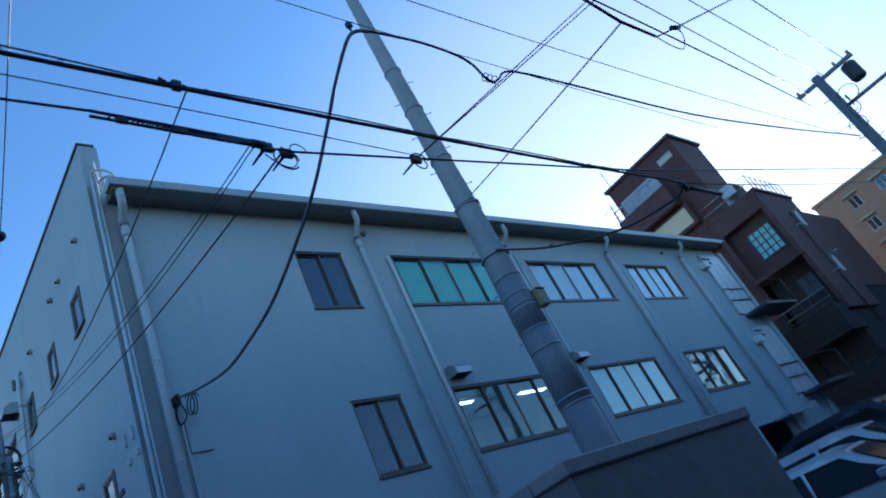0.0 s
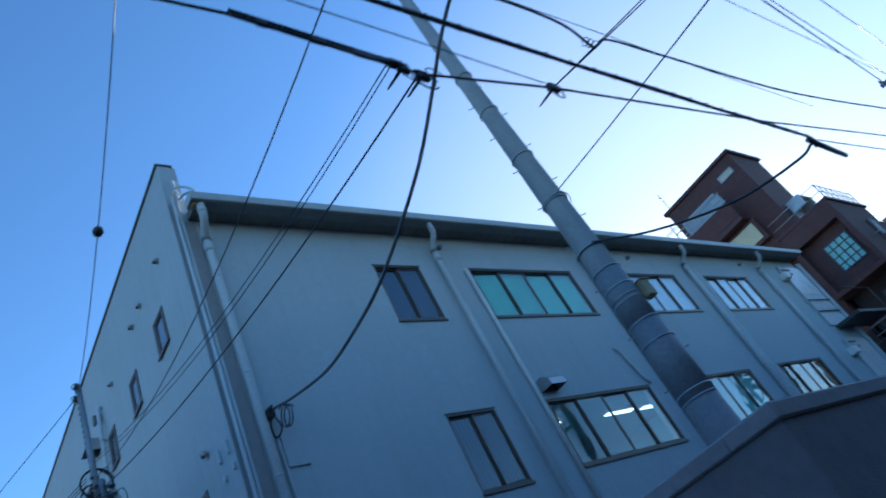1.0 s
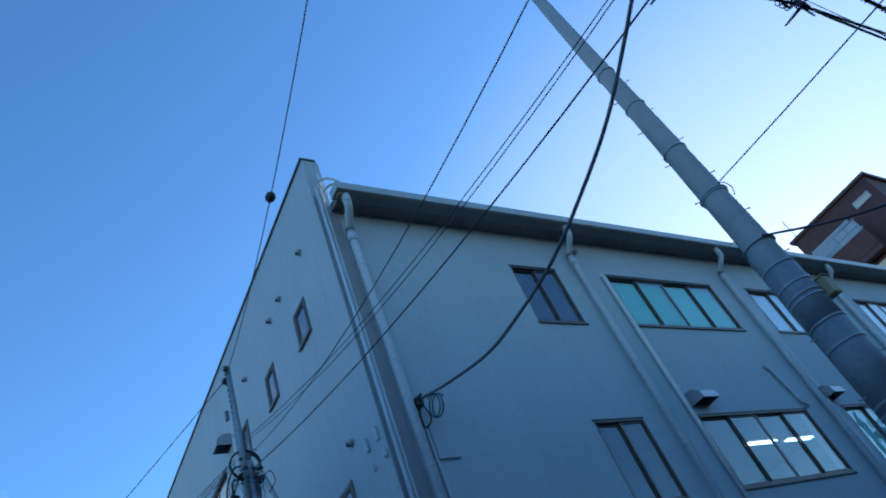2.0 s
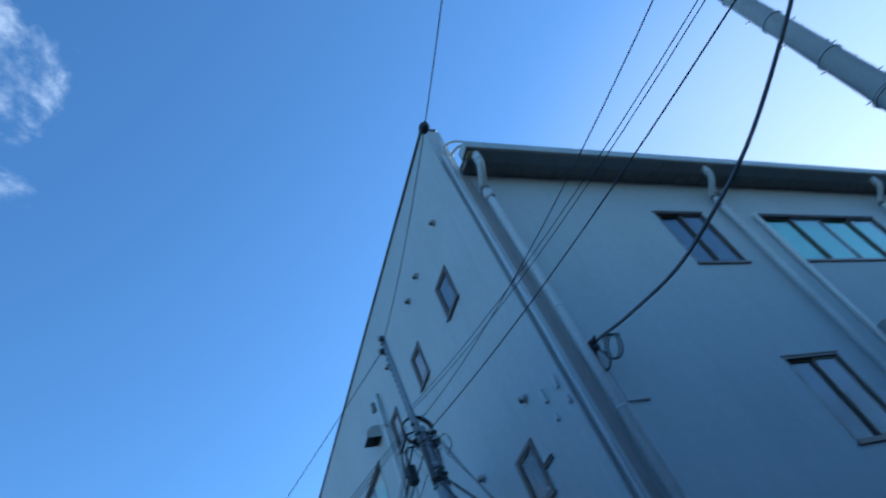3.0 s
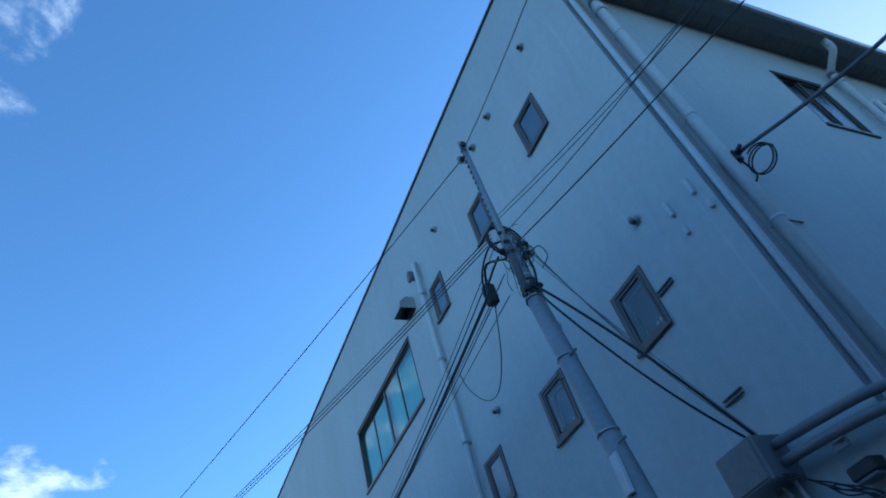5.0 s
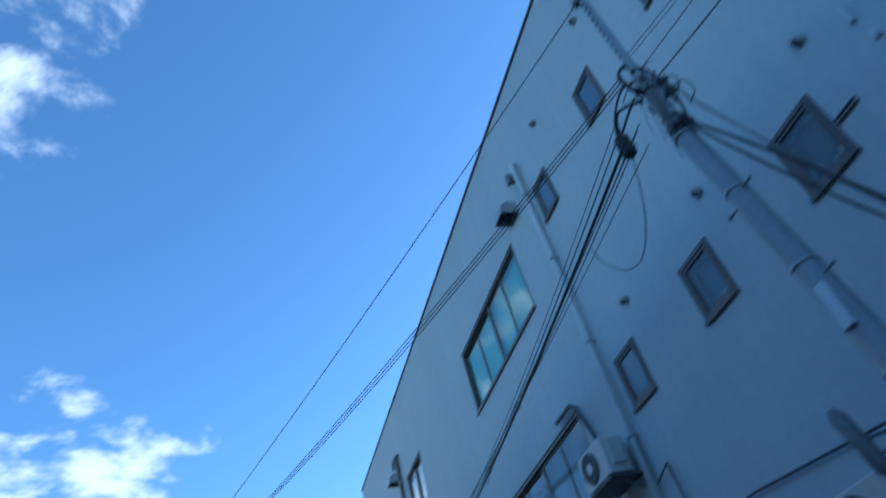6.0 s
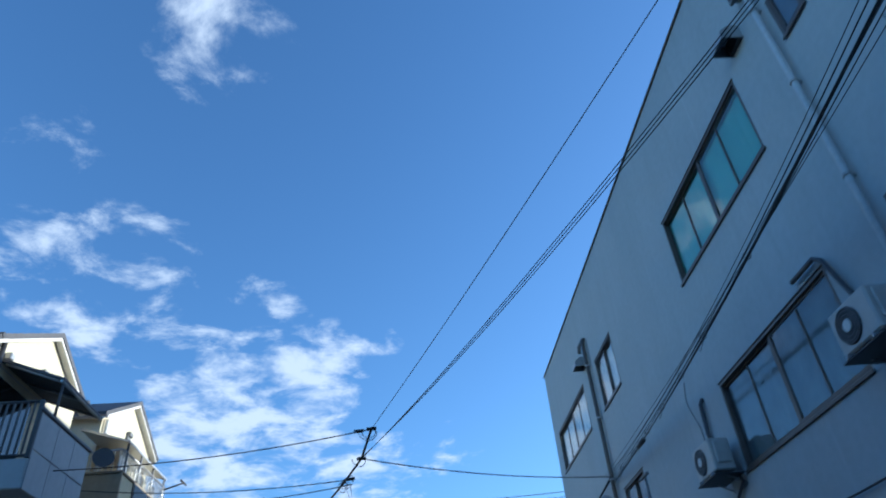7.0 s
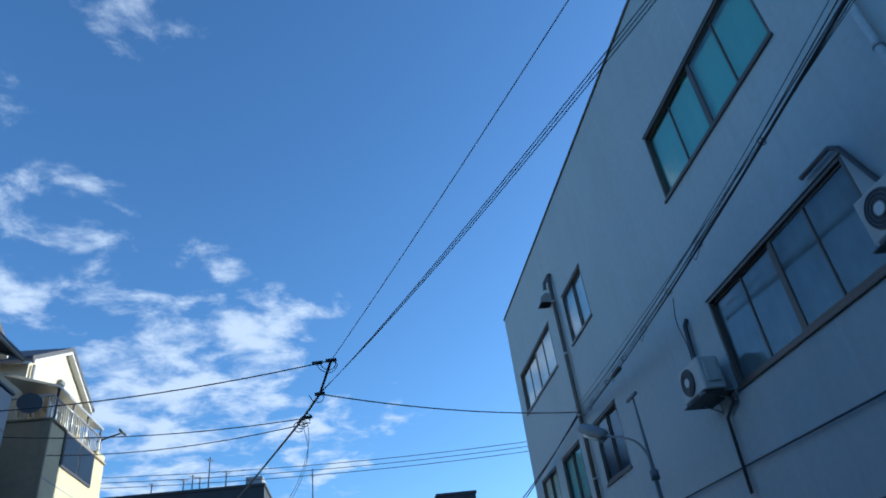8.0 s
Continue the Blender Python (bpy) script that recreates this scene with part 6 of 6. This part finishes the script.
aw = part("awning", Geo().prism([(-12.69, 8.08), (-11.38, 7.60), (-11.38, 7.65), (-12.69, 8.14)], "y", 12.45, 14.4), SLATE, h1, "dark translucent balcony awning")
for yy in (12.5, 13.4, 14.3):
    part("awning_arm", Geo().tube([(-12.6, yy, 8.03), (-11.42, yy, 7.58)], 0.025, 6), ALUM, aw)
part("awning_beam", Geo().tube([(-11.42, 12.45, 7.59), (-11.42, 14.4, 7.59)], 0.035, 6), ALUM, aw)
part("awning_post", Geo().tube([(-11.42, 12.55, 6.8), (-11.42, 12.55, 7.6)], 0.03, 6), IRON, aw)
part("balcony_door", Geo().box(-12.697, -12.66, 12.4, 13.9, 5.98, 7.8, 0.01), CARGLASS, h1)
part("downpipe", Geo().tube([(-12.62, 12.28, 0), (-12.62, 12.28, 8.5)], 0.05, 8), IRON, h1)
part("eave_gutter", Geo().tube([(-21.6, 12.0, 8.40), (-12.5, 12.0, 8.40)], 0.06, 8), IRON, h1)
part("eave_gutter", Geo().tube([(-21.6, 16.0, 8.72), (-12.5, 16.0, 8.72)], 0.06, 8), IRON, h1)
part("wall_lamp", Geo().box(-12.69, -12.55, 12.5, 12.65, 8.15, 8.3, 0.02), ALUM, h1)

h2 = house(17.35, 19.25, 21.05, 8.95, 10.02, 9.18, -12.7, 9.0, HOUSEW, HOUSEG, "cream house with a satellite dish and a railed balcony")
bay = part("bay", Geo().box(-12.697, -11.42, 16.12, 19.6, 0, 6.98, 0.02), TAN, h2, "tan projecting bay below the balcony")
# side panel's brown includes the shade of this face; corner and cap are brown trim
part("bay_side", Geo().box(-12.69, -11.46, 16.095, 16.118, 0, 6.97, 0.004), BROWNSIDE, bay, "brown panel carrying the shade of the bay's side")
part("bay_corner", Geo().box(-11.46, -11.40, 16.085, 16.15, 0, 7.0, 0.006), BROWNSIDE, bay)
part("bay_cap", Geo().box(-12.69, -11.38, 16.07, 19.62, 6.983, 7.03, 0.008), BROWNSIDE, bay)
for z in (1.6, 3.0, 4.4, 5.8):
    part("bay_joint", Geo().box(-11.42, -11.412, 16.14, 19.58, z, z + 0.02), HOUSEG, bay)
win = part("bay_window", Geo().box(-11.42, -11.385, 16.9, 18.8, 6.22, 7.02, 0.008), IRON, bay, "dark bay window")
for i in range(2):
    part("pane", Geo().box(-11.385, -11.375, 16.95 + i * 0.93, 17.82 + i * 0.93, 6.28, 6.96), CARSIDE, win)
part("bay_pier", Geo().box(-11.75, -11.42, 19.0, 19.6, 6.98, 7.2, 0.02), TAN, bay)
bal = part("balcony_rail", Geo().tube([(-11.5, 16.15, 7.55), (-11.5, 19.5, 7.62)], 0.025, 6).tube([(-12.69, 16.15, 7.5), (-11.5, 16.15, 7.55)], 0.025, 6), ALUM, h2, "pale balcony railing")
for i in range(26):
    part("baluster", Geo().box(-11.51, -11.49, 16.2 + i * 0.128, 16.22 + i * 0.128, 6.98, 7.56), ALUM, bal)
for i in range(9):
    part("baluster", Geo().box(-12.6 + i * 0.13, -12.58 + i * 0.13, 16.14, 16.16, 6.98, 7.52), ALUM, bal)
aw2 = part("awning", Geo().prism([(-12.68, 8.15), (-11.45, 7.78), (-11.45, 7.83), (-12.68, 8.21)], "y", 16.3, 19.3), ALUM, h2, "pale balcony awning")
for i in range(4):
    part("awning_post", Geo().tube([(-11.5, 16.4 + i * 0.95, 6.98), (-11.5, 16.4 + i * 0.95, 7.8)], 0.028, 6), ALUM if i else IRON, aw2)
for i in range(8):
    part("laundry", Geo().box(-11.75 - 0.02 * (i % 3), -11.72 - 0.02 * (i % 3), 16.6 + i * 0.36, 16.85 + i * 0.36, 7.05 + 0.05 * (i % 2), 7.6, 0.01), (WHITEPL, HOUSEG, TAN)[i % 3], h2, "cloth hung out to dry")
dish = part("satellite_dish", Geo().tube([(-11.78, 15.80, 7.20), (-11.76, 15.76, 7.21), (-11.73, 15.70, 7.22)], [0.06, 0.19, 0.235], 28), IRON, h2, "dark grey satellite dish")
part("dish_arm", Geo().tube([(-11.78, 15.80, 7.2), (-11.85, 16.15, 7.1)], 0.022, 6), ALUM, dish)
part("pole_holder", Geo().tube([(-11.6, 19.3, 7.5), (-11.0, 19.45, 7.75)], 0.022, 6).tube([(-11.03, 19.2, 7.74), (-11.03, 19.7, 7.76)], 0.03, 6), IRON, h2)
part("downpipe", Geo().tube([(-12.62, 17.5, 6.9), (-12.62, 17.5, 8.9)], 0.05, 8), WHITEPL, h2)
part("wall_box", Geo().box(-12.69, -12.5, 17.4, 17.65, 8.2, 8.5, 0.02), WHITEPL, h2)
part("eave_gutter", Geo().tube([(-21.6, 17.15, 8.86), (-12.5, 17.15, 8.86)], 0.06, 8), IRON, h2)
part("eave_gutter", Geo().tube([(-21.6, 21.3, 9.12), (-12.5, 21.3, 9.12)], 0.06, 8), IRON, h2)

# ---- low roofs and aerials in the distance ----
for x0, x1, y0, z1 in ((-33, -12.4, 60, 16.4), (1.8, 5.1, 60, 14.15), (-60, -34, 70, 14.5), (6, 40, 75, 13.5)):
    f = thing("far_building", ((x0 + x1) / 2, y0 + 5, 0), "distant dark flat-roofed building", "building", "distant buildings")
    part("wall", Geo().box(x0, x1, y0, y0 + 12, 0, z1), FARDARK, f)
    part("parapet", Geo().box(x0 - 0.1, x1 + 0.1, y0 - 0.1, y0 + 12.1, z1, z1 + 0.25, 0.03), FARDARK, f)
solo("roof_hut", Geo().box(-14.0, -12.6, 60.5, 63, 16.4, 17.4, 0.05), FARGREY, "pale hut on a distant roof", "hut")
for x0, z0, hh in ((-17.0, 16.4, 3.0), (-19.0, 16.4, 1.3), (-18.3, 16.4, 1.6), (-17.7, 16.4, 1.4), (-15.6, 16.4, 1.7), (-8.5, 12.0, 5.6), (-21.5, 16.4, 1.2)):
    ant = thing("aerial", (x0, 60.6, z0), "thin television aerial on a distant roof", "aerial", "distant aerials")
    part("mast", Geo().tube([(x0, 60.6, z0), (x0, 60.6, z0 + hh)], [0.06, 0.04], 6), FARDARK, ant)
    part("boom", Geo().tube([(x0 - 0.12, 60.2, z0 + hh * 0.9), (x0 + 0.14, 61.2, z0 + hh * 0.9)], 0.025, 5), FARGREY, ant)
    for k in range(3):
        part("rod", Geo().tube([(x0 - 0.32 + 0.09 * k, 60.3 + 0.3 * k, z0 + hh * 0.9), (x0 + 0.22 + 0.09 * k, 60.3 + 0.3 * k, z0 + hh * 0.9)], 0.018, 5), FARGREY, ant)
solo("stair_tower", Geo().box(-9.2, -7.8, 60.2, 62, 0, 12.0), FARDARK, "distant dark stair tower carrying an aerial", "building")
